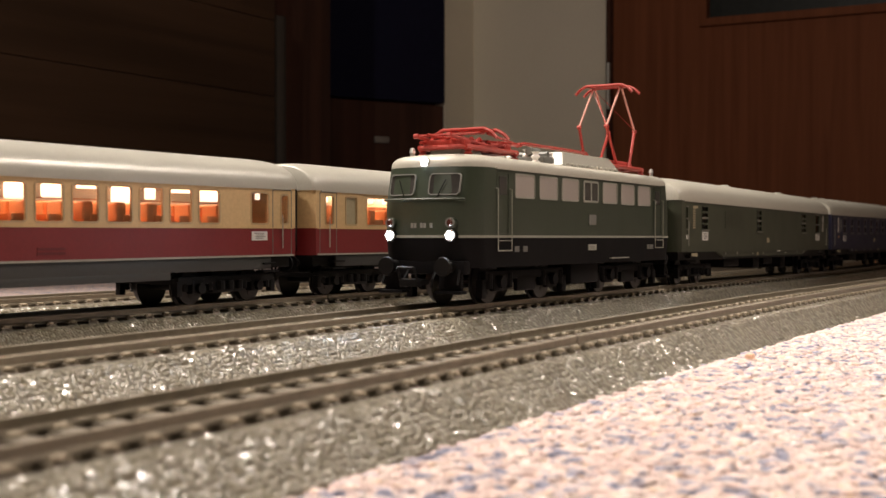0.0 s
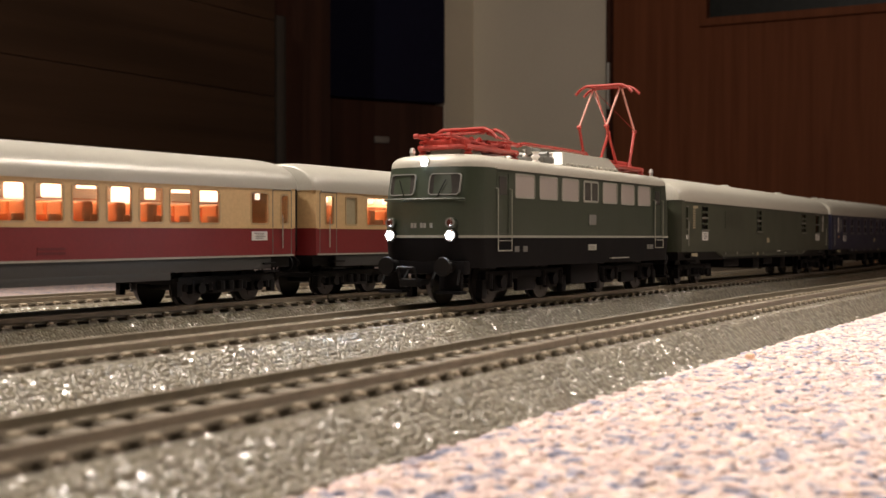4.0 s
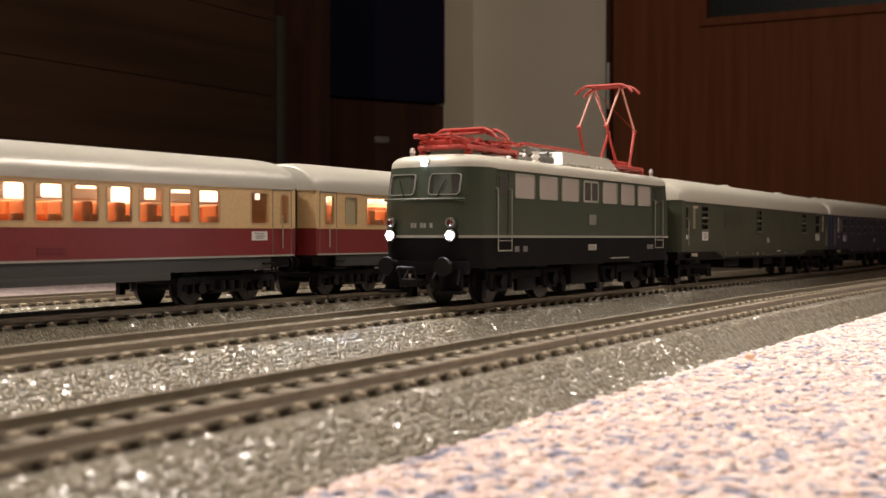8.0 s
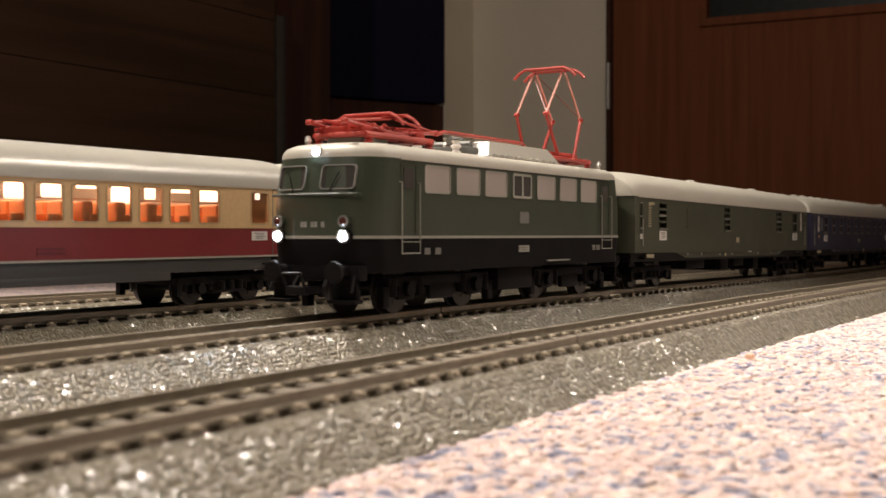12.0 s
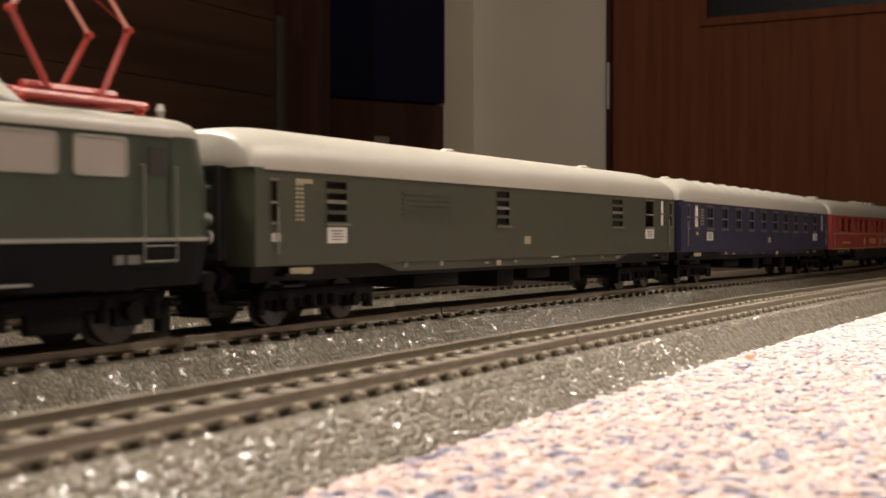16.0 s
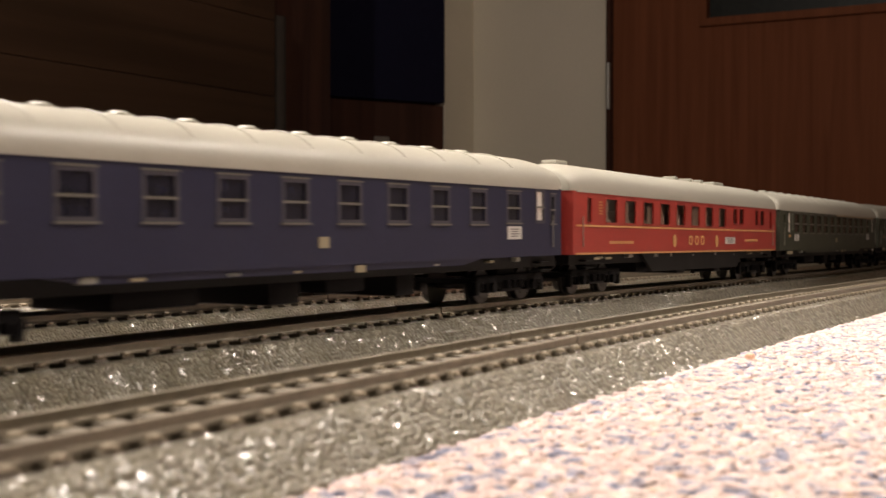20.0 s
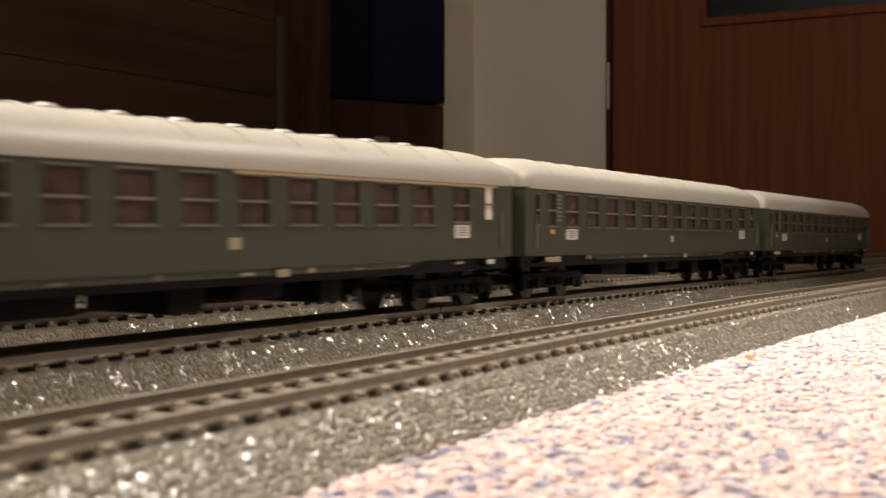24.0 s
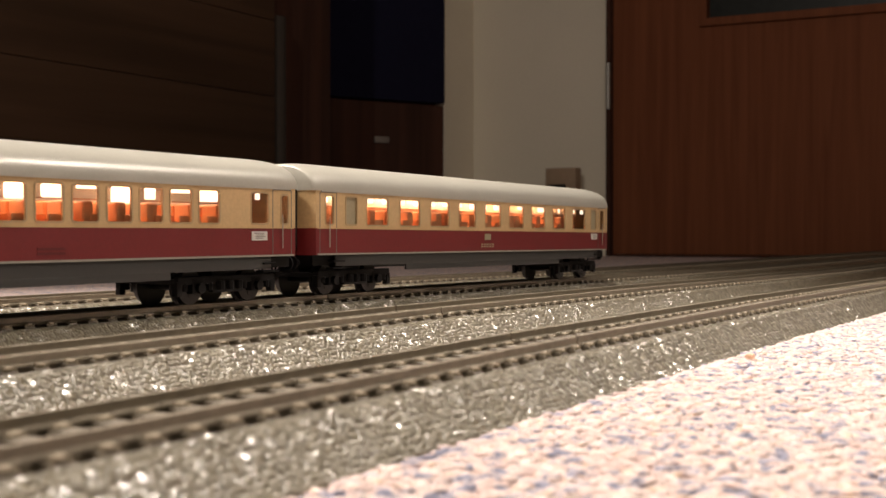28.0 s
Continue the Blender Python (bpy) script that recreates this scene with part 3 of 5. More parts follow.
def plate_with_print(parent, x0, x1, z0, z1, y, mat=None, lines=4, name="destination_plate"):
    """A printed plate on a side, with bars for its small writing; y is the outer face."""
    s = -1 if y < 0 else 1
    bm = bmesh.new()
    box(bm, x0, x1, y, y + s * 0.00025, z0, z1)
    pl = part(name, bm, mat or M_WHITE, parent)
    if lines:
        bm = bmesh.new()
        h = (z1 - z0) / (lines + 1.5)
        for i in range(lines):
            zc = z1 - h * (i + 1.2)
            w = (x1 - x0) * (0.32 - 0.07 * (i % 2))
            xc = (x0 + x1) / 2 + (i % 3 - 1) * (x1 - x0) * 0.03
            box(bm, xc - w, xc + w, y + s * 0.00025, y + s * 0.00032, zc - h * 0.22, zc + h * 0.22)
        part("print", bm, M_INK, pl)
    return pl


def bars(parent, name, x0, x1, z0, z1, y, mat, cols=1, rows=1, fill=0.7, label=""):
    s = -1 if y < 0 else 1
    bm = bmesh.new()
    for i in range(cols):
        for k in range(rows):
            a, b = x0 + (x1 - x0) * i / cols, x0 + (x1 - x0) * (i + fill) / cols
            c, d = z0 + (z1 - z0) * k / rows, z0 + (z1 - z0) * (k + fill) / rows
            box(bm, a, b, y, y + s * 0.00015, c, d)
    return part(name, bm, mat, parent, label)


def window(parent, x0, x1, z0, z1, s, style, frame_mat, pane_mat=None, y=HW):
    """One window in the side s (-1 or 1) of a body: frame, panes and the bars of its style."""
    yo = s * y
    bm = bmesh.new()
    if style in ("plain", "vent"):
        ring_frame(bm, x0 - 0.0003, x1 + 0.0003, z0 - 0.0003, z1 + 0.0003, yo + s * 0.00016, -s * 0.0008, 0.00055, 0.0013)
    else:
        ring_frame(bm, x0 - 0.0002, x1 + 0.0002, z0 - 0.0002, z1 + 0.0002, yo + s * 0.00012, -s * 0.0008, 0.0011 if frame_mat is M_BLUE_TRIM else 0.0005, 0.0006)
    w = part("window", bm, frame_mat, parent)
    bm = bmesh.new()
    box(bm, x0, x1, yo - s * 0.00045, yo - s * 0.0006, z0, z1)
    pane = part("pane", bm, pane_mat or M_GLASS, w, "frosted white pane" if pane_mat is M_FROST else "")
    if style in ("sash", "door"):
        zc = z0 + (z1 - z0) * 0.47
        bm = bmesh.new()
        box(bm, x0, x1, yo - s * 0.0004, yo + s * 0.0002, zc - 0.0003, zc + 0.0003)
        if style == "sash":
            box(bm, x0 - 0.0004, x1 + 0.0006, yo, yo + s * 0.0005, z0 - 0.0005, z0)
            box(bm, x0 - 0.0004, x1 + 0.0004, yo, yo + s * 0.0003, z1, z1 + 0.0004)
        part("transom", bm, M_TRANSOM, w, "pale metal transom and sill")
    elif style == "louvre":
        for f in (0.25, 0.5, 0.75):
            zc = z0 + (z1 - z0) * f
            bm = bmesh.new()
            box(bm, x0, x1, yo - s * 0.0006, yo + s * 0.0001, zc - 0.0005, zc + 0.0005)
            part("bar", bm, M_TRANSOM if f == 0.5 else frame_mat, w)
        bm = bmesh.new()
        box(bm, x0 - 0.0004, x1 + 0.0012, yo, yo + s * 0.0005, z0 - 0.0006, z0 - 0.0001)
        part("sill", bm, M_TRANSOM, w)
    return w


def roof_mesh(L, top, eave, hw, end=0.70, R=0.028, over=0.0006, square=2.3):
    bm = bmesh.new()
    rings = []
    steps = [R * f for f in (0, 0.03, 0.1, 0.2, 0.35, 0.55, 0.75, 1)]
    xs = sorted({*[-over + d for d in steps], *[L + over - d for d in steps], *np.linspace(R, L - R, 24)})
    n = 48
    for x in xs:
        d = min(x + over, L + over - x, R) / R
        f = end + (1 - end) * math.sqrt(max(0, 1 - (1 - d) ** 2))
        wf = 0.94 + 0.06 * math.sqrt(max(0, 1 - (1 - min(1, d * 3)) ** 2))
        ring = []
        for i in range(n + 1):
            a = math.pi * i / n
            c, s = math.cos(a), math.sin(a)
            ring.append((x - L / 2, (hw + 0.0003) * wf * math.copysign(abs(c) ** (2 / square), c), eave + (top - eave) * f * abs(s) ** (2 / square)))
        rings.append(ring)
    loft(bm, rings)
    return bm


def wheelset(parent, x, z, r):
    bm = bmesh.new()
    cyl(bm, (0, -0.0085, 0), (0, 0.0085, 0), 0.001, 8)
    for s in (-1, 1):
        cyl(bm, (0, s * 0.0074, 0), (0, s * 0.0098, 0), r, 20)
        cyl(bm, (0, s * 0.0070, 0), (0, s * 0.0076, 0), r + 0.0011, 20)
        for k in range(4):
            a = math.pi / 2 * k
            cyl(bm, (r * 0.5 * math.cos(a), s * 0.0097, r * 0.5 * math.sin(a)), (r * 0.5 * math.cos(a), s * 0.0100, r * 0.5 * math.sin(a)), r * 0.14, 6)
    w = part("wheelset", bm, M_WHEEL, parent, at=(x, 0, z))
    return w


def bogie(parent, x, moving, r=0.0056, half=0.0143, mat=None):
    """Two-axle bogie: side frames with axle boxes, springs and brake blocks, bolster and wheelsets."""
    bm = bmesh.new()
    for s in (-1, 1):
        y0, y1 = sorted((s * 0.0112, s * 0.0134))
        box(bm, -0.0235, 0.0235, y0, y1, 0.0066, 0.0092, 0.0004)
        box(bm, -0.0075, 0.0075, y0, y1, 0.0036, 0.0070, 0.0006)
        for a in (-half, half):
            box(bm, a - 0.0030, a + 0.0030, y0 - 0.0002, y1 + 0.0004, 0.0036, 0.0085, 0.0005)
            cyl(bm, (a, s * 0.0130, r - 0.0002), (a, s * 0.0150, r - 0.0002), 0.0017, 10)
            for d in (-0.0058, 0.0058):
                cyl(bm, (a + d, s * 0.0125, 0.0045), (a + d, s * 0.0125, 0.0070), 0.0012, 8)
        for d in (-0.0045, 0, 0.0045):
            cyl(bm, (d, s * 0.0140, 0.0046), (d, s * 0.0140, 0.0074), 0.0013, 8)
        for d in (-0.0228, 0.0228):
            box(bm, d - 0.0012, d + 0.0012, y0, y1, 0.0030, 0.0075, 0.0003)
    box(bm, -0.006, 0.006, -0.0115, 0.0115, 0.0080, 0.0112, 0.0005)
    for d in (-0.022, 0.022):
        box(bm, d - 0.0010, d + 0.0010, -0.0112, 0.0112, 0.0068, 0.0084)
    b = part("bogie", bm, mat or M_BLACK, parent, at=(x, 0, 0))
    for a in (-half, half):
        w = wheelset(b, a, r, r)
        if moving:
            WHEELSETS.append((w, (a, 0, r), r))
    return b


def buffers(parent, x, s, z=0.0122):
    """A pair of buffers and a coupler at the end x, facing along s."""
    for y in (-0.0100, 0.0100):
        bm = bmesh.new()
        cyl(bm, (x, y, z), (x + s * 0.0030, y, z), 0.0013, 10)
        cyl(bm, (x + s * 0.0030, y, z), (x + s * 0.0038, y, z), 0.0027, 14)
        part("buffer", bm, M_BLACK, parent)
    bm = bmesh.new()
    box(bm, x - 0.004, x + s * 0.0052, -0.0012, 0.0012, z - 0.0050, z - 0.0032, 0.0003)
    box(bm, x + s * 0.0040, x + s * 0.0056, -0.0030, 0.0030, z - 0.0052, z - 0.0030, 0.0003)
    tube(bm, [(x + s * 0.0055, -0.003, z - 0.0032), (x + s * 0.0062, -0.003, z + 0.0004), (x + s * 0.0062, 0.003, z + 0.0004), (x + s * 0.0055, 0.003, z - 0.0032)], 0.0004)
    part("coupler", bm, M_DARK, parent)


def coach(label, L, x_front, y=0.0, moving=True, sides=(("side_wall", SILL, EAVE, None),), wins=(), roof=None, vents=(), inner=None,
          plates=(), frame_mat=None, hw=HW, top=TOP, group="coaches of the train", skirt=None, seats=None, lit=False, bogie_mat=None, frame_side=None, rear=False, boxes=True, wall_y=0.0052, dome=(0.72, 0.021), ribs=(), curtains=0, marks=True, compartments=False):
    """A coach along x: origin at its middle on the rail top; wins hold (x0, x1, z0, z1, style, pane)."""
    c = thing("passenger_coach", label, "coach", (x_front + L / 2, y, RAIL), group)
    c.matrix_world = on_track(x_front + L / 2, y)
    if moving:
        TRAIN.append((c, x_front + L / 2))
    h = L / 2
    openings = [(w[0] - h, w[1] - h, w[2], w[3]) for w in wins]
    for name, z0, z1, mat in sides:
        for s in (-1, 1):
            bm = bmesh.new()
            pierced(bm, -h + 0.0012, h - 0.0012, z0, z1, s * hw, -s * 0.0007, openings)
            part(name, bm, mat, c)
        for s in (-1, 1):   # rounded ends
            bm = bmesh.new()
            ring = []
            xe = s * h
            for yy in np.linspace(-1, 1, 13):
                a = abs(yy)
                ring.append((xe - s * (0.0012 if a > 0.99 else 0.0004 if a > 0.9 else 0.0), yy * hw))
            loft(bm, [[(px_, py_, zz) for px_, py_ in ring] + [(px_ - s * 0.0008, py_ * 0.97, zz) for px_, py_ in ring[::-1]] for zz in (z0, z1)])
            part("end_wall", bm, mat, c)
    part("roof", roof_mesh(L, top, EAVE, hw, *dome), roof or M_ROOF, c, smooth=50)
    for s in (-1, 1):   # gutter
        bm = bmesh.new()
        box(bm, -h + 0.004, h - 0.004, s * hw, s * (hw + 0.0004), EAVE - 0.0004, EAVE + 0.0003)
        part("gutter", bm, roof or M_ROOF, c)
    for vx in vents:
        bm = bmesh.new()
        r = 0.0033
        cyl(bm, (vx - h, 0, top - 0.0006), (vx - h, 0, top + 0.0004), r, 14)
        cyl(bm, (vx - h, 0, top + 0.0004), (vx - h, 0, top + 0.0011), r * 0.8, 14, r * 0.55)
        part("roof_ventilator", bm, roof or M_ROOF, c)
        if len(vents) > 3:
            bm = bmesh.new()
            arc = [math.radians(a) for a in range(30, 151, 8)]
            tube(bm, [(vx - h + 0.0070, hw * math.copysign(abs(math.cos(a)) ** (2 / 2.3), math.cos(a)), EAVE + (top - EAVE) * math.sin(a) ** (2 / 2.3)) for a in arc], 0.00045, 8)
            part("roof_rib", bm, roof or M_ROOF, c)
    for vx in ribs:
        bm = bmesh.new()
        arc = [math.radians(a) for a in range(22, 159, 6)]
        tube(bm, [(vx - h, hw * math.copysign(abs(math.cos(a)) ** (2 / 2.3), math.cos(a)), EAVE - 0.0003 + (top - EAVE) * math.sin(a) ** (2 / 2.3)) for a in arc], 0.0006, 8)
        part("roof_rib", bm, roof or M_ROOF, c)
    if moving and marks:    # small pale boxes and plates on the frame below the side
        rnd = random.Random(int(x_front * 1000))
        for i in range(9):
            x = -h + 0.030 + (L - 0.06) * (i + rnd.uniform(-0.35, 0.35)) / 8
            w = rnd.choice((0.0010, 0.0014, 0.0022))
            bm = bmesh.new()
            box(bm, x - w, x + w, -hw + 0.0004, -hw + 0.0024, 0.0134, 0.0134 + rnd.choice((0.0006, 0.0008, 0.0014)), 0.0002)
            part("frame_plate", bm, rnd.choice((M_SAND, M_STRIPE, M_GREY)), c)
    for i in range(curtains):   # pale curtains drawn to either side
        x0, x1, z0, z1 = wins[i][:4]
        rnd = random.Random(i + 40)
        f = rnd.uniform(0.35, 0.62)
        a, b = (x0, x0 + (x1 - x0) * f) if i % 3 else (x1 - (x1 - x0) * f, x1)
        bm = bmesh.new()
        n = 6
        for k in range(n):
            cyl(bm, (a - h + (b - a) * (k + 0.5) / n, -hw + 0.0014, z0), (a - h + (b - a) * (k + 0.5) / n, -hw + 0.0014, z0 + (z1 - z0) * rnd.uniform(0.80, 0.88)), (b - a) / n * 0.56, 8)
        part("curtain", bm, M_INNER_PALE, c, "pale beige curtain")
    # floor frame, tanks and boxes
    bm = bmesh.new()
    box(bm, -h + 0.002, h - 0.002, -hw + 0.0022, hw - 0.0022, 0.0112, SILL + 0.0004)
    part("floor_frame", bm, M_DARK, c)
    if frame_side:
        for s in (-1, 1):
            bm = bmesh.new()
            box(bm, -h + 0.014, h - 0.014, s * (hw - 0.0014), s * (hw - 0.0004), 0.0108, SILL, 0.0002)
            box(bm, -h + 0.062, h - 0.062, s * (hw - 0.0014), s * (hw - 0.0004), 0.0086, 0.0110, 0.0002)
            part("frame_side", bm, frame_side, c, "grey painted frame side")
    if skirt:
        m, x0, x1, z0 = skirt
        for s in (-1, 1):
            bm = bmesh.new()
            vs = [(x0 - h, SILL), (x1 - h, SILL), (x1 - h - 0.012, z0), (x0 - h + 0.012, z0)]
            loft(bm, [[(a, s * (hw - 0.0006), b) for a, b in vs], [(a, s * (hw - 0.0016), b) for a, b in vs]])
            part("skirt", bm, m, c)
    for x0, x1, z0, w in () if not boxes else ((0.078, 0.104, 0.0070, 0.0125), (0.128, 0.140, 0.0056, 0.0130), (0.152, 0.170, 0.0074, 0.0120), (0.184, 0.194, 0.0052, 0.0130)):
        bm = bmesh.new()
        box(bm, x0 * L / 0.285 - h, x1 * L / 0.285 - h, -w, w, z0, 0.0115, 0.0008)
        part("equipment_box", bm, M_BLACK, c)
    bogie(c, -h + 0.0315, moving, mat=bogie_mat)
    bogie(c, h - 0.0315, moving, mat=bogie_mat)
    for s in (-1, 1):
        buffers(c, s * h, s)
        bm = bmesh.new()    # gangway bellows
        for k in range(4):
            x = s * (h + 0.0004 + 0.0009 * k)
            ring_frame_yz(bm, x, 0.0007, 0.0098 + 0.0004 * (k % 2), 0.0165, 0.0385)
        part("gangway", bm, M_RUBBER, c, "black rubber gangway")
        for yy in (-1, 1):
            bm = bmesh.new()
            box(bm, s * (h - 0.0190), s * (h - 0.0110), yy * (hw - 0.003), yy * (hw + 0.0006), 0.0098, 0.0104)
            box(bm, s * (h - 0.0185), s * (h - 0.0115), yy * (hw - 0.003), yy * (hw + 0.0004), 0.0124, 0.0130)
            part("step", bm, M_DARK, c)
            bm = bmesh.new()
            xr = s * (h - 0.0088)
            tube(bm, [(xr, yy * (hw + 0.0006), 0.0178), (xr, yy * (hw + 0.0006), 0.0290)], 0.0002)
            part("handrail", bm, M_STRIPE, c)
    # inside
    bm = bmesh.new()
    box(bm, -h + 0.003, h - 0.003, -hw + 0.001, hw - 0.001, SILL + 0.0004, SILL + 0.0020)
    part("cabin_floor", bm, inner or M_INNER, c)
    bm = bmesh.new()
    box(bm, -h + 0.016, h - 0.016, wall_y, wall_y + 0.0006, SILL + 0.002, EAVE)
    part("corridor_wall", bm, inner or M_INNER, c)
    if seats:
        x0, x1, n, mat = seats
        shapes = []
        for e in (-1, 1):   # an armchair, facing either way
            bm = bmesh.new()
            for y0 in (-0.0155, -0.0080):
                box(bm, -0.0046 * e, 0.0044 * e, y0, y0 + 0.0066, SILL + 0.002, SILL + 0.0085, 0.0010)
                box(bm, 0.0004 * e, 0.0046 * e, y0, y0 + 0.0066, SILL + 0.006, SILL + 0.0170, 0.0011, 3)
                box(bm, -0.0042 * e, 0.0020 * e, y0 - 0.0004, y0 + 0.0010, SILL + 0.006, SILL + 0.0134, 0.0006)
            shapes.append(to_mesh("seat", bm, mat))
        for i in range(n):
            part("seat", shapes[(i * 7 // 3) % 2], None, c, at=(x0 + (x1 - x0) * i / max(1, n - 1) - h, 0, 0))
    if lit:
        bm = bmesh.new()
        box(bm, -h + 0.004, h - 0.004, -hw + 0.0012, hw - 0.0012, EAVE - 0.0012, EAVE - 0.0002)
        part("cabin_ceiling", bm, M_CEILING, c)
        bm = bmesh.new()
        box(bm, -h + 0.018, h - 0.018, -0.0090, -0.0050, 0.0370, 0.0376)
        part("light_strip", bm, M_STRIP, c, "glowing warm light strip")
        # paler band on the wall: the strip's light put into the colour
        bm = bmesh.new()
        box(bm, -h + 0.016, h - 0.016, wall_y - 0.0005, wall_y, 0.0335, 0.0378)
        part("lit_wall_band", bm, M_CEILING, c, "upper wall band paled to look lit")
        bm = bmesh.new()
        box(bm, -h + 0.018, h - 0.018, -0.0012, 0.0030, 0.0319, 0.0324)
        tube(bm, [(-h + 0.018, -0.0012, 0.0325), (h - 0.018, -0.0012, 0.0325)], 0.0003)
        part("luggage_rack", bm, M_CEILING, c)
        rng = random.Random(int(L * 1e4))
        # glowing boxes, shaped to put a patch of lamp glare into each window
        for w in wins:
            xc = (w[0] + w[1]) / 2 - h
            half = (w[1] - w[0]) / 2
            if compartments and w[4] != "plain":
                bm = bmesh.new()
                box(bm, xc - half * rng.uniform(0.75, 0.98), xc + half * rng.uniform(0.75, 0.98), -0.0110, -0.0085, 0.0366 - rng.uniform(0.0014, 0.0026), 0.0369, 0.0005, 3)
                part("lamp_glare", bm, M_BAND_GLARE, c, "glowing warm box in the shape of lamp glare")
                bm = bmesh.new()
                box(bm, xc - half * 1.1, xc + half * 1.1, -0.0078, -0.0070, 0.0315, 0.0319)
                part("rail", bm, M_CEILING, c)
                continue
            if w[4] == "plain":
                bm = bmesh.new()
                box(bm, xc - 0.0006, xc + 0.0008, -0.0060, -0.0045, 0.0345, 0.0368, 0.0004)
                part("lamp_glare", bm, M_GLARE, c, "glowing warm box in the shape of lamp glare")
                continue
            wide, tall, off, panel = WINDOW_GLARE[(round(w[0] / 0.0127) + 2) % 7]
            bm = bmesh.new()
            xl = xc + 0.0125
            box(bm, xl + (off - wide) * half, xl + (off + wide) * half, -0.0064, -0.0045, 0.0366 - tall, 0.0369, min(tall, wide * half) * 0.25, 3)
            part("lamp_glare", bm, M_GLARE, c, "glowing warm box in the shape of lamp glare")
            if panel:
                bm = bmesh.new()
                xl += 0.0120
                box(bm, xl - half * (1.05 - max(0, off)), xl + half * (1.0 + min(0, off)), wall_y - 0.0014, wall_y - 0.0006, 0.0262, 0.0318)
                part("table_panel", bm, M_INNER, c, "dark brown panel")
    for w in wins:
        x0, x1, z0, z1, style = w[:5]
        for s in (-1, 1):
            window(c, x0 - h, x1 - h, z0, z1, s, style, frame_mat or M_GREY, w[5] if len(w) > 5 else None, hw)
    for pl in plates:
        kind, x0, x1, z0, z1 = pl[:5]
        for s in (-1,):
            if kind == "plate":
                plate_with_print(c, x0 - h, x1 - h, z0, z1, s * hw)
            elif kind == "emblem":
                plate_with_print(c, x0 - h, x1 - h, z0, z1, s * hw, M_SAND, 0, "emblem")
            else:
                bars(c, "lettering_or_recess", x0 - h, x1 - h, z0, z1, s * hw, pl[5], *pl[6:])
    if rear:
        for s in (-1, 1):
            bm = bmesh.new()
            cyl(bm, (h, s * 0.0120, 0.0195), (h + 0.0012, s * 0.0120, 0.0195), 0.0011, 10)
            part("tail_lamp", bm, M_LENS, c)
    return c


# for each window of an open coach in turn: half width (share), height and shift of the glowing box drawn as lamp glare;
# a dark table panel
WINDOW_GLARE = [(1.0, 0.0042, 0.0, 1), (1.0, 0.0036, 0.0, 1), (0.9, 0.0006, 0.0, 0), (0.9, 0.0050, 0.05, 0), (0.34, 0.0032, -0.2, 1), (0.85, 0.0008, 0.0, 0), (0.95, 0.0034, 0.0, 0)]


def ring_frame_yz(bm, x, t, hw, z0, z1):
    w = 0.0016
    for y0, y1, a, b in ((-hw, -hw + w, z0, z1), (hw - w, hw, z0, z1), (-hw, hw, z1 - w, z1), (-hw, hw, z0, z0 + w)):
        box(bm, x - t / 2, x + t / 2, y0, y1, a, b)


# ---- the standing red and cream train ----
W0, W1 = 0.0260, 0.0365
TEE_SIDES = (("red_panel", SILL, 0.0246, M_WINE), ("cream_panel", 0.0247, EAVE, M_CREAM))
Y_TEE = SPACING
L1 = 0.2750
X1 = -0.0151 - L1
first = [(-0.1413 - X1 + 0.0127 * i, -0.1413 - X1 + 0.0127 * i + 0.0098, W0, W1, "vent") for i in range(-8, 7)]
first += [(-0.0399 - X1, -0.0308 - X1, W0, W1, "plain"), (-0.0242 - X1, -0.0201 - X1, W0, W1 - 0.0004, "plain"), (0.0051, 0.0092, W0, W1 - 0.0004, "plain"), (0.0157, 0.0248, W0, W1, "plain")]
# the two dark red bars stand for shaded recesses in the red panel
tee1 = coach("cream and wine red express coach with lit windows, silver roof", L1, X1, Y_TEE, False, TEE_SIDES, first, M_ROOF_TEE, (), M_INNER_WARM,
             [("plate", -0.0397 - X1, -0.0318 - X1, 0.0205, 0.0235), ("bars", -0.128 - X1, -0.112 - X1, 0.0170, 0.0195, M_RECESS, 1, 2, 0.6)],
             M_CREAM_TRIM, seats=(0.033, 0.2475, 18, M_SEAT), lit=True, bogie_mat=M_DARK, frame_side=M_FRAME, boxes=False, top=0.0487, dome=(0.86, 0.013), group="standing train")
X2, L2 = -0.0056, 0.2680
second = [(0.0275 + 0.02345 * i - X2, 0.0275 + 0.02345 * i + 0.0150 - X2, W0, W1, "vent") for i in range(8)]
second += [(0.0012 - X2, 0.0063 - X2, W0, W1, "plain"), (0.0138 - X2, 0.0211 - X2, W0, W1, "plain", M_SAND), (0.2159 - X2, 0.2317 - X2, W0, W1, "plain"), (0.2391 - X2, 0.2465 - X2, W0, W1, "plain", M_SAND), (0.2513 - X2, 0.2568 - X2, W0, W1, "plain")]
tee2 = coach("cream and wine red compartment coach with lit windows", L2, X2, Y_TEE, False, TEE_SIDES, second, M_ROOF_TEE, (), M_INNER_WARM,
             [("emblem", 0.121 - X2, 0.1265 - X2, 0.0205, 0.0232), ("plate", 0.2395 - X2, 0.2470 - X2, 0.0208, 0.0238), ("bars", 0.118 - X2, 0.1305 - X2, 0.0172, 0.0192, M_SAND, 5, 2, 0.6)],
             M_CREAM_TRIM, seats=(0.0315, 0.2110, 17, M_SEAT), lit=True, bogie_mat=M_DARK, frame_side=M_FRAME, boxes=False, top=0.0487, dome=(0.86, 0.013), group="standing train", rear=True, wall_y=-0.0050, compartments=True)
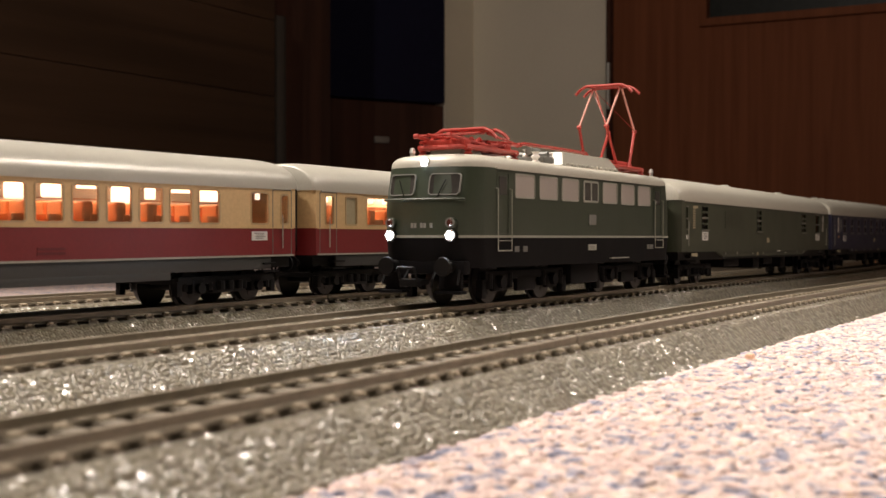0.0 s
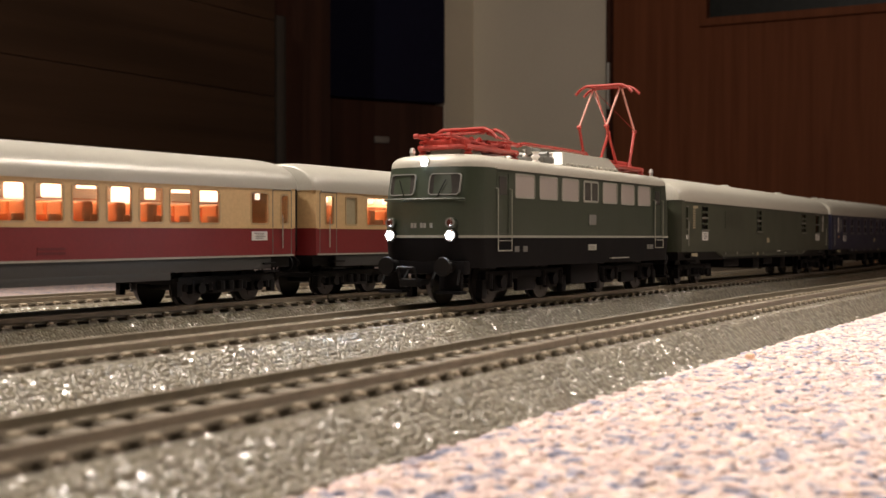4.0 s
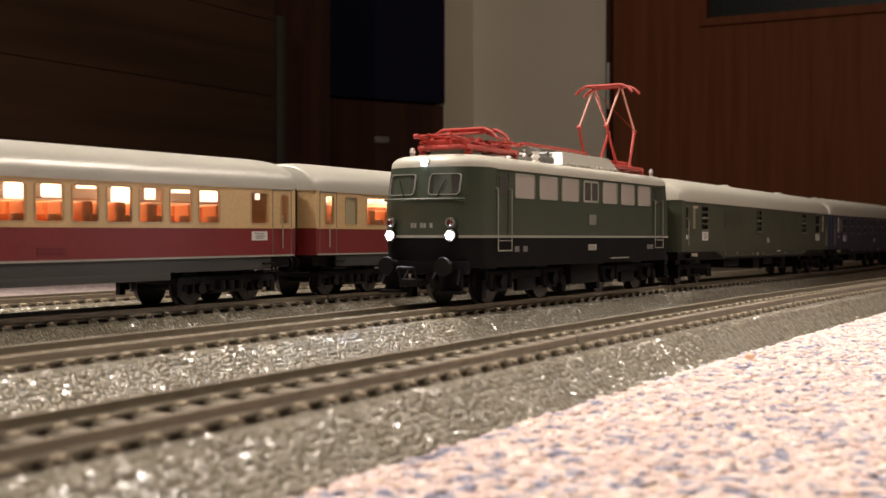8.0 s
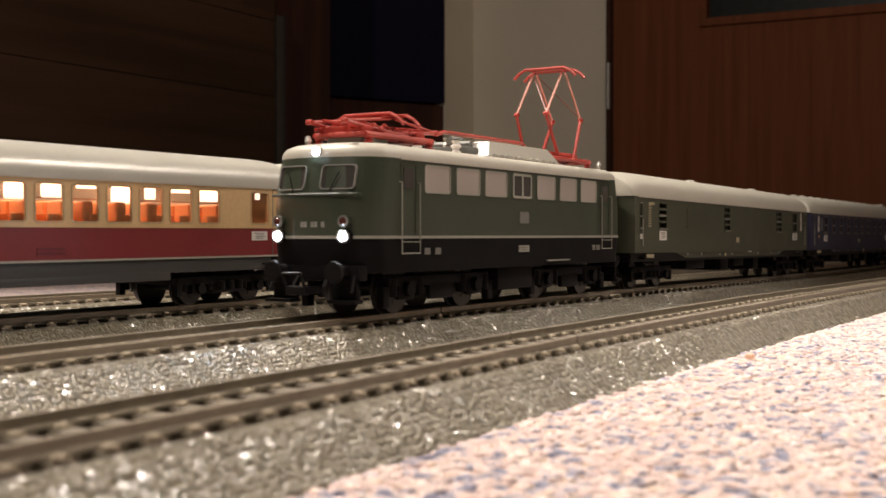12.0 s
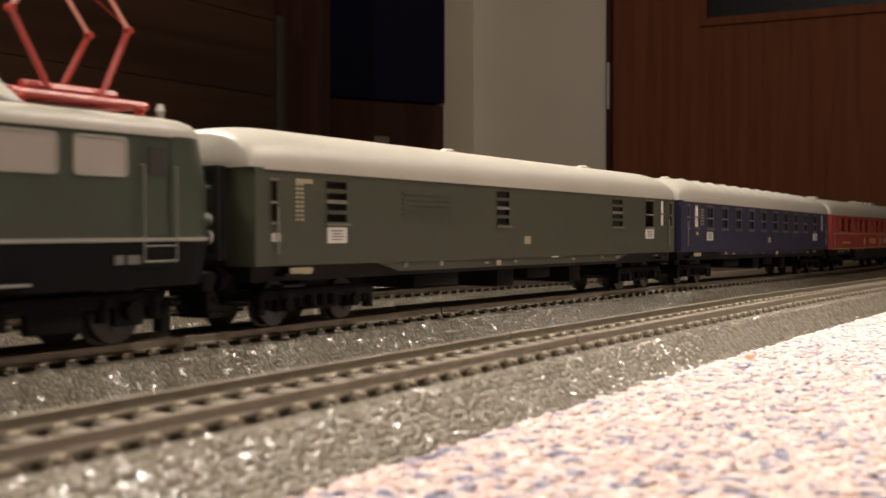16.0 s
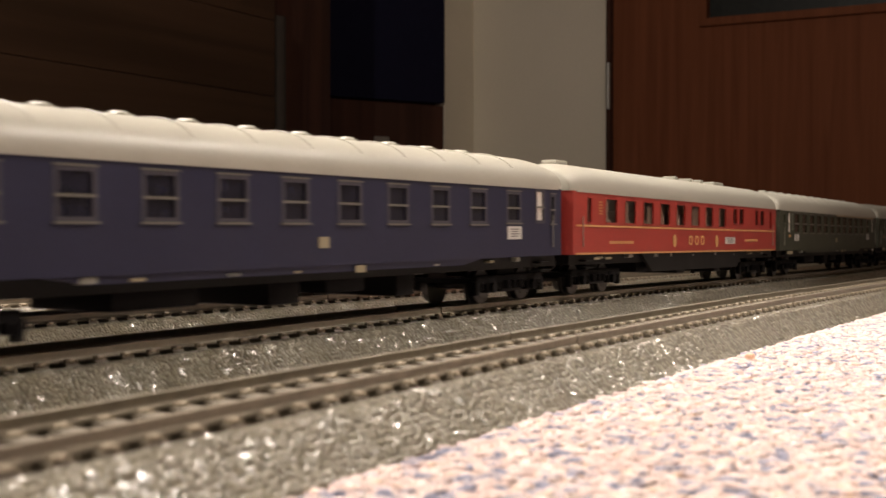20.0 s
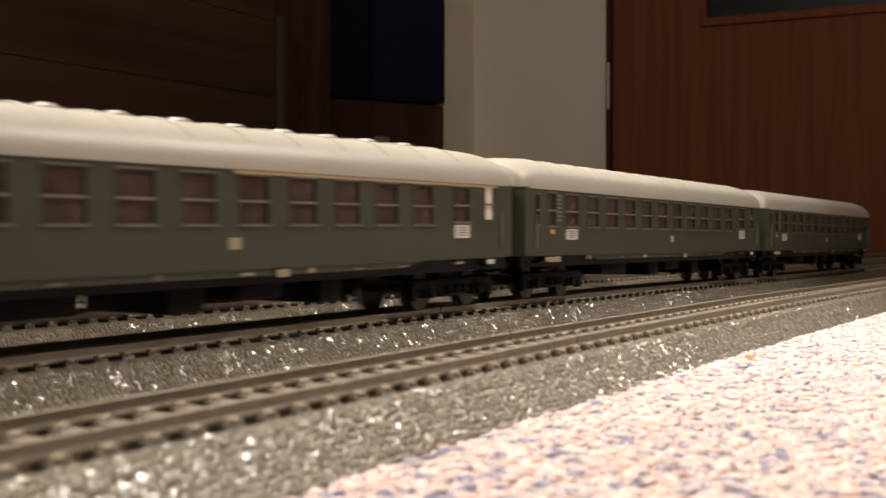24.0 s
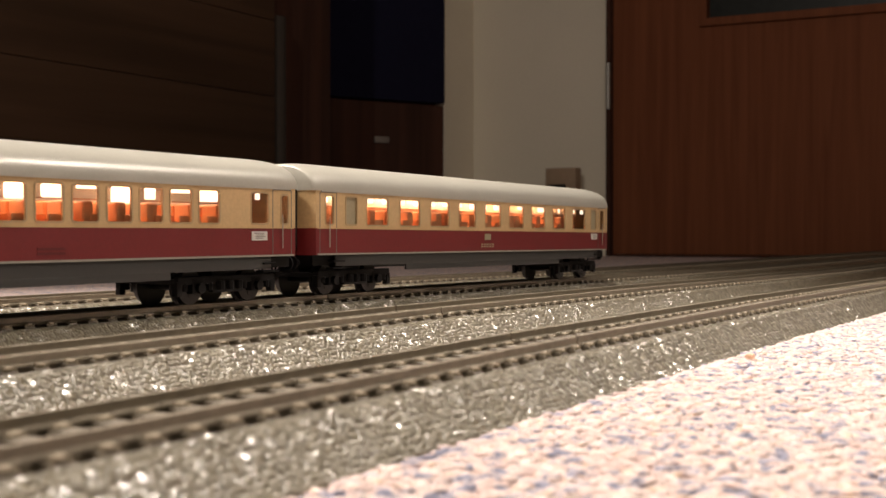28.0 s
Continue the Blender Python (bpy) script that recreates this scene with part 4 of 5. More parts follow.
for c, L in ((tee1, L1), (tee2, L2)):
    for s in (-1, 1):
        for z0, z1, m in ((0.0150, 0.0156, M_STRIPE), (0.0245, 0.0248, M_CREAM)):
            bm = bmesh.new()
            box(bm, -L / 2 + 0.002, L / 2 - 0.002, s * HW, s * (HW + 0.0002), z0, z1)
            part("line", bm, m, c)
    for s in (-1, 1):   # doors
        for e in (-1, 1):
            x = e * (L / 2 - 0.0085)
            bm = bmesh.new()
            ring_frame(bm, x - 0.0052, x + 0.0052, 0.0152, 0.0378, s * (HW + 0.00012), -s * 0.0003, 0.00028, 0.0006)
            part("door_seam", bm, M_GREY, c)

# ---- the train that sets off ----
# green luggage van
coach("dark green luggage van with light grey roof", 0.2855, 0.1608, wins=[(0.0066, 0.0092, 0.0254, 0.0354, "sash"), (0.0286, 0.0378, 0.0254, 0.0362, "louvre"), (0.1195, 0.1284, 0.0254, 0.0366, "louvre"), (0.2142, 0.2249, 0.0256, 0.0366, "louvre"), (0.2495, 0.2590, 0.0256, 0.0366, "sash"), (0.2672, 0.2725, 0.0262, 0.0372, "door", M_FROST), (0.2785, 0.2810, 0.0262, 0.0362, "sash")],
      sides=(("side_wall", SILL, EAVE, M_GREEN),), vents=(0.118, 0.2245),
      plates=[("plate", 0.0291, 0.0374, 0.0203, 0.0243), ("plate", 0.0070, 0.0100, 0.0208, 0.0228), ("emblem", 0.1388, 0.1434, 0.0194, 0.0220), ("plate", 0.2495, 0.2590, 0.0209, 0.0248), ("bars", 0.0163, 0.0200, 0.0258, 0.0355, M_SAND, 2, 9, 0.6), ("bars", 0.0163, 0.0236, 0.0350, 0.0362, M_SAND, 1, 1, 0.9), ("bars", 0.0140, 0.0235, 0.0128, 0.0146, M_SAND, 1, 1, 0.9), ("bars", 0.1195, 0.1232, 0.0128, 0.0148, M_SAND, 1, 1, 0.8), ("bars", 0.160, 0.166, 0.0146, 0.0151, M_WHITE, 1, 1, 0.9)],
      frame_mat=M_GREEN, skirt=(M_GREEN, 0.052, 0.232, 0.0124))

# fine ventilation ribs pressed into the van's side
for i in range(6):
    bm = bmesh.new()
    box(bm, 0.064 - 0.14275, 0.091 - 0.14275, -HW - 0.00022, -HW + 0.0002, 0.0262 + 0.0015 * i, 0.0268 + 0.0015 * i)
    part("vent_rib", bm, M_GREEN, TRAIN[-1][0])

# blue coach
blue_w = [(0.0085, 0.0126, 0.0260, 0.0362, "sash"), (0.0186, 0.0263, 0.0256, 0.0372, "door", M_FROST)]
blue_w += [(0.0362 + 0.02285 * i, 0.0362 + 0.02285 * i + 0.0105, 0.0257, 0.0364, "sash", M_BLUE_PANE) for i in range(9)]
blue_w += [(0.2430, 0.2530, 0.0262, 0.0364, "sash", M_BLUE_PANE), (0.2640, 0.2710, 0.0262, 0.0376, "door", M_FROST), (0.2755, 0.2795, 0.0260, 0.0362, "sash")]
coach("steel blue express coach with light grey roof", 0.2855, 0.4532, wins=blue_w, sides=(("side_wall", SILL, EAVE, M_BLUE),),
      vents=[0.0273 + 0.0216 * i for i in range(11)],
      plates=[("plate", 0.0364, 0.0454, 0.0203, 0.0243), ("emblem", 0.1420, 0.1462, 0.0194, 0.0222), ("plate", 0.2435, 0.2532, 0.0208, 0.0250), ("bars", 0.0280, 0.0325, 0.0275, 0.0355, M_STRIPE, 2, 6, 0.6), ("bars", 0.0215, 0.0245, 0.0228, 0.0243, M_GOLD, 1, 1, 0.9), ("bars", 0.0180, 0.0290, 0.0130, 0.0148, M_SAND, 1, 1, 0.9), ("bars", 0.158, 0.163, 0.0128, 0.0148, M_SAND, 1, 1, 0.9)],
      frame_mat=M_BLUE_TRIM, skirt=(M_BLUE, 0.056, 0.228, 0.0132), inner=M_FRAME)

# red dining car
red_w = [(0.0133, 0.0178, 0.0266, 0.0362, "plain")]
red_w += [(0.0304 + 0.0199 * i, 0.0304 + 0.0199 * i + 0.0122, 0.0268, 0.0362, "plain") for i in range(8)]
red_w += [(0.1935, 0.2010, 0.0285, 0.0366, "plain"), (0.2040, 0.2120, 0.0285, 0.0366, "plain"), (0.2323, 0.2390, 0.0285, 0.0366, "plain"), (0.2420, 0.2500, 0.0285, 0.0366, "plain"), (0.2600, 0.2650, 0.0270, 0.0366, "plain")]
dining = coach("bright red dining car with gold lines, light grey roof", 0.2740, 0.7464, wins=red_w, sides=(("side_wall", SILL, EAVE, M_RED),),
               curtains=9, inner=M_INNER_PALE, seats=(0.036, 0.176, 8, M_INNER_PALE),
               plates=[("plate", 0.1804, 0.1962, 0.0188, 0.0220), ("bars", 0.0350, 0.0601, 0.0189, 0.0205, M_GOLD, 16, 1, 0.7), ("bars", 0.2141, 0.2373, 0.0200, 0.0216, M_GOLD, 14, 1, 0.7), ("bars", 0.0245, 0.0285, 0.0300, 0.0355, M_GOLD, 2, 5, 0.5), ("bars", 0.0200, 0.0420, 0.0130, 0.0146, M_SAND, 2, 1, 0.5)],
               frame_mat=M_RED, skirt=(M_DARK, 0.070, 0.214, 0.0072))
for z in (0.0153, 0.0256):
    for s in (-1, 1):
        bm = bmesh.new()
        box(bm, -0.1335, 0.1335, s * HW, s * (HW + 0.0002), z - 0.00035, z + 0.00035)
        part("gold_line", bm, M_GOLD, dining, "gold painted line")


def crest(parent, x, z):
    bm = bmesh.new()
    for r, y in ((0.0022, 0.00018), (0.0014, 0.00030)):
        g = bmesh.ops.create_cone(bm, cap_ends=True, segments=14, radius1=r, radius2=r, depth=0.0002, matrix=Matrix.Translation((x, -HW - y, z)) @ Matrix.Rotation(radians(90), 4, "X") @ Matrix.Diagonal((1, 1.3, 1, 1)))
    part("crest", bm, M_GOLD, parent, "gold round emblem")


for x in (0.1078, 0.1670):
    crest(dining, x - 0.137, 0.0201)
for x in (0.1293, 0.1376, 0.1459):     # three plain signs in place of the company's letters
    bm = bmesh.new()
    ring_frame(bm, x - 0.137 - 0.0023, x - 0.137 + 0.0023, 0.0183, 0.0225, -HW - 0.0002, 0.0003, 0.0009, 0.0011)
    part("company_sign", bm, M_GOLD, dining, "plain gold sign")
for x, w in ((0.022, 0.010), (0.150, 0.004), (0.172, 0.004), (0.188, 0.004), (0.215, 0.016)):
    bm = bmesh.new()
    box(bm, x - 0.137 - w / 2, x - 0.137 + w / 2, -0.0032, 0.0032, TOP - 0.0008, TOP + 0.0016, 0.0006)
    part("roof_box", bm, M_ROOF, dining)
for s in (-1, 1):
    bm = bmesh.new()
    tube(bm, [(-0.128, s * 0.0142, 0.0440), (0.128, s * 0.0142, 0.0440)], 0.00035)
    part("roof_seam", bm, M_ROOF, dining)

# three green coaches
def green_coach(L, x, ventilators, label, rear=False, ribs=()):
    w = [(0.0089, 0.0118, 0.0257, 0.0360, "sash"), (0.0184, 0.0248, 0.0253, 0.0368, "door", M_FROST)] if ventilators else [(0.0089, 0.0118, 0.0257, 0.0360, "sash"), (0.0184, 0.0248, 0.0253, 0.0368, "sash", M_BROWN_PANE)]
    w += [(0.0328 + 0.01855 * i, 0.0328 + 0.01855 * i + 0.0110, 0.0253, 0.0366, "sash", M_BROWN_PANE) for i in range(11)]
    w += [(0.2410, 0.2510, 0.0262, 0.0366, "sash", M_BROWN_PANE), (0.2605, 0.2669, 0.0266, 0.0374, "door" if ventilators else "sash", M_FROST if ventilators else M_BROWN_PANE)]
    return coach(label, L, x, wins=w, sides=(("side_wall", SILL, EAVE, M_GREEN),), vents=[0.0265 + 0.01945 * i for i in range(12)] if ventilators else (),
                 plates=[("plate", 0.0332, 0.0428, 0.0206, 0.0243), ("emblem", 0.1408, 0.1448, 0.0196, 0.0223), ("plate", 0.2417, 0.2507, 0.0213, 0.0252), ("bars", 0.0205, 0.0240, 0.0226, 0.0243, M_GOLD, 1, 1, 0.9), ("bars", 0.0165, 0.0300, 0.0128, 0.0148, M_SAND, 1, 1, 0.9), ("bars", 0.0262, 0.0300, 0.0270, 0.0370, M_STRIPE, 2, 7, 0.5), ("bars", 0.158, 0.163, 0.0128, 0.0148, M_SAND, 1, 1, 0.9), ("bars", 0.262, 0.267, 0.0128, 0.0146, M_WHITE, 1, 1, 0.9)],
                 frame_mat=M_GREEN, ribs=ribs, skirt=(M_GREEN, 0.054, 0.226, 0.0132), rear=rear, wall_y=-0.0115, inner=M_CURTAIN)


first_class = green_coach(0.2800, 1.0276, True, "dark green express coach with a row of roof ventilators")
bm = bmesh.new()
box(bm, 0.1425 - 0.14, 0.2680 - 0.14, -HW - 0.0003, -HW + 0.0002, EAVE - 0.0013, EAVE - 0.0006)
part("class_line", bm, M_CREAM_TRIM, first_class, "thin cream line under the gutter")
green_coach(0.2810, 1.3149, False, "dark green express coach with ribbed light grey roof", ribs=[0.0240 + 0.0178 * i for i in range(14)])
green_coach(0.2820, 1.6065, False, "dark green express coach at the end of the train", True)


# ---- the electric locomotive ----
def locomotive():
    """Green electric locomotive; x = 0 at its middle, front towards -x, rail top at z = 0."""
    lo = thing("electric_locomotive", "dark green electric locomotive with black base and red pantographs", "locomotive", (0.0607, 0, RAIL))
    TRAIN.append((lo, 0.0607))
    hw = 0.0176

    def plan(z):
        """Half outline of the body seen from above at the height z: nose set back over the belt."""
        lean = 0.0 if z < 0.0325 else (z - 0.0325) * 0.24
        low = 0.0 if z > 0.0200 else (0.0200 - z) * 0.25
        nose = 0.0915 - lean - low
        return [(nose, 0.0), (nose - 0.0003, 0.0060), (nose - 0.0014, 0.0112), (nose - 0.0040, 0.0150), (nose - 0.0078, 0.0171), (nose - 0.0100, hw), (0.05, hw), (0.0, hw)]

    def ring(z, grow=0.0):
        q = plan(z)
        q = [(x + grow * (1 if x > 0.06 else 0), y + grow * (1 if y > 0.01 else y / 0.01)) for x, y in q]
        right = [(x, -y, z) for x, y in q]
        left = [(-x, -y, z) for x, y in q[::-1][1:]]
        near = right + left
        far = [(x, -y, z) for x, y, z in near[::-1]][1:-1]
        return near + far
    bm = bmesh.new()
    loft(bm, [ring(z) for z in (0.0222, 0.0260, 0.0300, 0.0325, 0.0340, 0.0370, 0.0400, 0.0436)])
    body = part("body_shell", bm, M_LOCO_GREEN, lo, "dark green painted body", smooth=30)
    bm = bmesh.new()
    loft(bm, [ring(z) for z in (0.0120, 0.0150, 0.0180, 0.0214)])
    part("base_shell", bm, M_BLACK, lo, "black lower body")
    bm = bmesh.new()
    loft(bm, [ring(z, 0.00022) for z in (0.0214, 0.0222)])
    part("stripe", bm, M_STRIPE, lo, "pale stripe round the body")
    # roof
    bm = bmesh.new()
    rings = []
    q0 = ring(0.0436)
    for f, z in ((1.0, 0.0436), (0.995, 0.0446), (0.975, 0.0456), (0.93, 0.0466), (0.84, 0.0474), (0.62, 0.0480), (0.3, 0.0483)):
        rings.append([(x * (1 - (1 - f) * 0.22) if abs(x) > 0.06 else x, y * f, z) for x, y, _ in q0])
    loft(bm, rings)
    part("roof", bm, M_ROOF, lo, "light grey roof", smooth=50)
    bm = bmesh.new()
    for s in (-1, 1):
        box(bm, -0.074, 0.074, s * hw, s * (hw + 0.0004), 0.0433, 0.0438)
    part("gutter", bm, M_ROOF, lo)
    # side windows with pale blinds, and one glazed pair
    cols = [(0.0290, 0.0430), (0.0470, 0.0610), (0.0650, 0.0790), (0.0838, 0.0968), (0.1015, 0.1152), (0.1196, 0.1332), (0.1374, 0.1510)]
    for s in (-1, 1):
        for i, (a, b) in enumerate(cols):
            x0, x1, z0, z1 = a - 0.090, b - 0.090, 0.0347, 0.0422
            yo = s * hw
            bm = bmesh.new()
            ring_frame(bm, x0 - 0.0003, x1 + 0.0003, z0 - 0.0003, z1 + 0.0003, yo + s * 0.0003, -s * 0.0004, 0.0005 if i != 3 else 0.0008, 0.0012)
            w = part("side_window", bm, M_STRIPE, lo)
            bm = bmesh.new()
            pts = rounded(x0, x1, z0, z1, 0.0010)
            loft(bm, [[(x, yo + s * d, z) for x, z in pts] for d in (-0.0002, 0.00012)])
            part("blind" if i != 3 else "pane", bm, M_BLIND if i != 3 else M_LENS, w)
            if i == 3:
                bm = bmesh.new()
                box(bm, (x0 + x1) / 2 - 0.0005, (x0 + x1) / 2 + 0.0005, yo, yo + s * 0.0003, z0, z1)
                part("mullion", bm, M_STRIPE, w)
        # cab doors with handrails and step hoops
        for e in (-1, 1):
            x0, x1 = sorted((e * 0.0744, e * 0.0650))
            yo = s * (hw + 0.0010)
            bm = bmesh.new()
            for x in (x0, x1):
                tube(bm, [(x, s * hw, 0.0372), (x, yo, 0.0370), (x, yo, 0.0173)], 0.00017)
            tube(bm, [(x0, yo, 0.0173), (x1, yo, 0.0173)], 0.00020)
            tube(bm, [(x0, yo, 0.0205), (x1, yo, 0.0205)], 0.00014)
            part("handrail", bm, M_STRIPE, lo, "pale wire handrail and step")
            bm = bmesh.new()
            ring_frame(bm, x0 + 0.0006, x1 - 0.0006, 0.0226, 0.0424, s * (hw + 0.00015), -s * 0.0004, 0.0003, 0.0005)
            d = part("cab_door", bm, M_LOCO_GREEN, lo)
            bm = bmesh.new()
            box(bm, x0 + 0.0022, x1 - 0.0022, s * hw, s * (hw + 0.0002), 0.0352, 0.0410)
            part("pane", bm, M_LENS, d)
    plate_with_print(lo, 0.0875 - 0.09, 0.0950 - 0.09, 0.0168, 0.0190, -hw - 0.0001, M_STRIPE, 2, "number_plate")
    plate_with_print(lo, 0.0885 - 0.09, 0.0950 - 0.09, 0.0262, 0.0300, -hw, M_GREY, 0, "emblem")
    for x0, x1 in ((0.0285, 0.0315), (0.0345, 0.0375), (0.1475, 0.1500), (0.1510, 0.1545)):
        plate_with_print(lo, x0 - 0.09, x1 - 0.09, 0.0168, 0.0187, -hw - 0.0001, M_GREY, 2, "inscription_plate")
    bm = bmesh.new()
    box(bm, 0.1085 - 0.09, 0.1265 - 0.09, -hw - 0.0008, -hw + 0.001, 0.0134, 0.0139)
    part("step_board", bm, M_STRIPE, lo)
    # fronts
    for e in (-1, 1):
        nx = lambda z, y: e * (0.0915 - (0 if z < 0.0325 else (z - 0.0325) * 0.24) - 0.0001 - 0.0012 * (abs(y) / 0.0112) ** 3)
        for s in (-1, 1):
            y0, y1 = sorted((s * 0.0028, s * 0.0126))
            zb, zt = 0.0350, 0.0412
            bm = bmesh.new()
            for (pad, out, mat_i) in ((0.00028, 0.0002, 0),):
                pts = rounded(y0 - pad, y1 + pad, zb - pad, zt + pad, 0.0012)
                inn = rounded(y0, y1, zb, zt, 0.0009)
                loops = [[(nx(z, y) + e * o, y, z) for y, z in lp] for lp, o in ((pts, -0.0003), (pts, 0.0004), (inn, 0.0004), (inn, -0.0002))]
                loft(bm, loops, caps=False)
            wf = part("windscreen", bm, M_NUMBER, lo, "windscreen in a thin pale frame")
            bm = bmesh.new()
            inn = rounded(y0, y1, zb, zt, 0.0009)
            loft(bm, [[(nx(z, y) + e * o, y, z) for y, z in inn] for o in (-0.0004, 0.0001)])
            part("pane", bm, M_LENS, wf)
            bm = bmesh.new()
            yc = s * 0.0060
            tube(bm, [(nx(0.0345, yc) + e * 0.0006, yc, 0.0340), (nx(0.040, yc) + e * 0.0006, yc + s * 0.0025, 0.0395)], 0.00016)
            part("wiper", bm, M_BLACK, wf)
            # lower lamps are lit in front; dark lamps over them
            for z, r, lit in ((0.0221, 0.0018, e < 0), (0.0261, 0.0016, False)):
                xf = nx(z, 0.0110) - e * 0.0006
                bm = bmesh.new()
                cyl(bm, (xf, s * 0.0110, z), (xf + e * 0.0022, s * 0.0110, z), r, 18)
                lamp = part("headlamp", bm, M_LOCO_GREEN if z > 0.024 else M_BLACK, lo)
                bm = bmesh.new()
                cyl(bm, (xf + e * 0.0020, s * 0.0110, z), (xf + e * 0.0024, s * 0.0110, z), r * 1.02, 18)
                part("lamp_ring", bm, M_SILVER if z < 0.024 else M_GREY, lamp)
                bm = bmesh.new()
                cyl(bm, (xf + e * 0.0022, s * 0.0110, z), (xf + e * 0.0028, s * 0.0110, z), r * 0.80, 16, r * 0.5)
                part("lens", bm, M_LAMP if lit else M_RED_LENS if z > 0.024 else M_LENS, lamp, "lit white lens" if lit else "dark red lens" if z > 0.024 else "")
            # buffers
            bm = bmesh.new()
            xb = e * 0.0895
            cyl(bm, (xb, s * 0.0102, 0.0125), (xb + e * 0.0050, s * 0.0102, 0.0125), 0.0019, 12)
            cyl(bm, (xb + e * 0.0050, s * 0.0102, 0.0125), (xb + e * 0.0060, s * 0.0102, 0.0125), 0.0031, 18, 0.0028)
            part("buffer", bm, M_DARK, lo)
            bm = bmesh.new()
            tube(bm, [(e * 0.0900, s * 0.0050, 0.0115), (e * 0.0925, s * 0.0052, 0.0085), (e * 0.0925, s * 0.0048, 0.0060)], 0.0005)
            tube(bm, [(e * 0.0900, s * 0.0135, 0.0115), (e * 0.0920, s * 0.0138, 0.0070)], 0.0004)
            part("brake_hose", bm, M_DARK, lo)
            bm = bmesh.new()
            box(bm, e * 0.0880, e * 0.0925, s * 0.0060, s * 0.0150, 0.0040, 0.0050, 0.0003)
            box(bm, e * 0.0885, e * 0.0900, s * 0.0060, s * 0.0140, 0.0048, 0.0105, 0.0003)
            part("front_step", bm, M_BLACK, lo)
        xt = e * 0.0862
        bm = bmesh.new()
        cyl(bm, (xt - e * 0.001, 0, 0.0452), (xt + e * 0.0028, 0, 0.0452), 0.0016, 16)
        top = part("top_lamp", bm, M_ROOF, lo)
        bm = bmesh.new()
        cyl(bm, (xt + e * 0.0026, 0, 0.0452), (xt + e * 0.0032, 0, 0.0452), 0.0009, 14)
        part("lens", bm, M_LAMP if e < 0 else M_LENS, top, "lit white lens" if e < 0 else "")
        bm = bmesh.new()
        tube(bm, [(nx(0.0333, y) + e * 0.0006, y, 0.0333) for y in (-0.0148, -0.0130, -0.0085, 0.0, 0.0085, 0.0130, 0.0148)], 0.00040)
        part("front_handrail", bm, M_LOCO_GREEN, lo)
        for i in (0, 2, 3, 5, 6):
            y = -0.0044 + i * 0.00115
            bm = bmesh.new()
            box(bm, nx(0.0252, 0) - e * 0.0002, nx(0.0252, 0) + e * 0.0002, y, y + 0.00085, 0.0245, 0.0260)
            part("number_bar", bm, M_NUMBER, lo)
        bm = bmesh.new()
        box(bm, e * 0.0860, e * 0.0900, -0.0150, 0.0150, 0.0100, 0.0142, 0.0006)
        part("buffer_beam", bm, M_BLACK, lo)
        bm = bmesh.new()
        box(bm, e * 0.088, e * 0.0985, -0.0012, 0.0012, 0.0066, 0.0084, 0.0003)
        box(bm, e * 0.0960, e * 0.0985, -0.0032, 0.0032, 0.0064, 0.0088, 0.0003)
        tube(bm, [(e * 0.0982, -0.003, 0.0086), (e * 0.0998, -0.003, 0.0122), (e * 0.0998, 0.003, 0.0122), (e * 0.0982, 0.003, 0.0086)], 0.0004)
        part("coupler", bm, M_DARK, lo)
        bm = bmesh.new()
        for y in (-0.0125,):
            cyl(bm, (e * 0.0760, e * y, 0.0470), (e * 0.0760, e * y, 0.0492), 0.0008, 10)
            cyl(bm, (e * 0.0760, e * y, 0.0492), (e * 0.0760, e * y, 0.0508), 0.0011, 10, 0.0006)
        part("horn", bm, M_SILVER, lo)
    # roof gear
    bm = bmesh.new()
    vs = [(-0.0135, 0.0480), (0.0400, 0.0480), (0.0352, 0.0530), (-0.0085, 0.0530)]
    loft(bm, [[(x, y * (1 if z < 0.05 else 0.8), z) for x, z in vs] for y in (-0.0125, 0.0125)])
    part("roof_hood", bm, M_ROOF, lo, "light grey roof hood")
    for s in (-1, 1):
        bm = bmesh.new()
        for i in range(11):
            x = -0.0110 + i * 0.0045
            box(bm, x, x + 0.0020, s * 0.0126, s * 0.0137, 0.0477, 0.0487, 0.0002)
        part("roof_cleats", bm, M_ROOF, lo)
    bm = bmesh.new()
    tube(bm, [(-0.0290, -0.0020, 0.0540), (-0.0240, -0.0020, 0.0552), (0.0310, -0.0020, 0.0552), (0.0360, -0.0020, 0.0525)], 0.00065, 8)
    part("roof_cable", bm, M_PANTO, lo, "red roof conductor")
    for i, (x, y, h) in enumerate(((-0.0275, -0.0085, 0.0040), (-0.0215, -0.0020, 0.0055), (-0.0170, -0.0090, 0.0040), (-0.0190, 0.0060, 0.0050), (0.0360, -0.0020, 0.0040), (-0.0290, 0.0050, 0.0045))):
        bm = bmesh.new()
        turned(bm, x, y, [(0.0479 + h * k / 8, 0.0016 if k % 4 in (0, 1) else 0.0010) for k in range(9)])
        part("insulator", bm, M_INSUL, lo, "white ribbed insulator")
    bm = bmesh.new()
    box(bm, -0.0245, -0.0160, -0.0105, 0.0020, 0.0479, 0.0505, 0.0006)
    cyl(bm, (-0.0240, -0.004, 0.0525), (-0.0165, -0.004, 0.0525), 0.0014, 10)
    cyl(bm, (-0.0205, -0.010, 0.0512), (-0.0205, 0.004, 0.0512), 0.0012, 10)
    part("main_switch", bm, M_GREY, lo, "grey roof switch gear")
    bm = bmesh.new()
    box(bm, -0.0760, -0.0620, -0.0060, 0.0060, 0.0475, 0.0500, 0.0010)
    part("roof_box", bm, M_ROOF, lo)
    pantograph(lo, 0.0578, True)
    pantograph(lo, -0.0600, False)
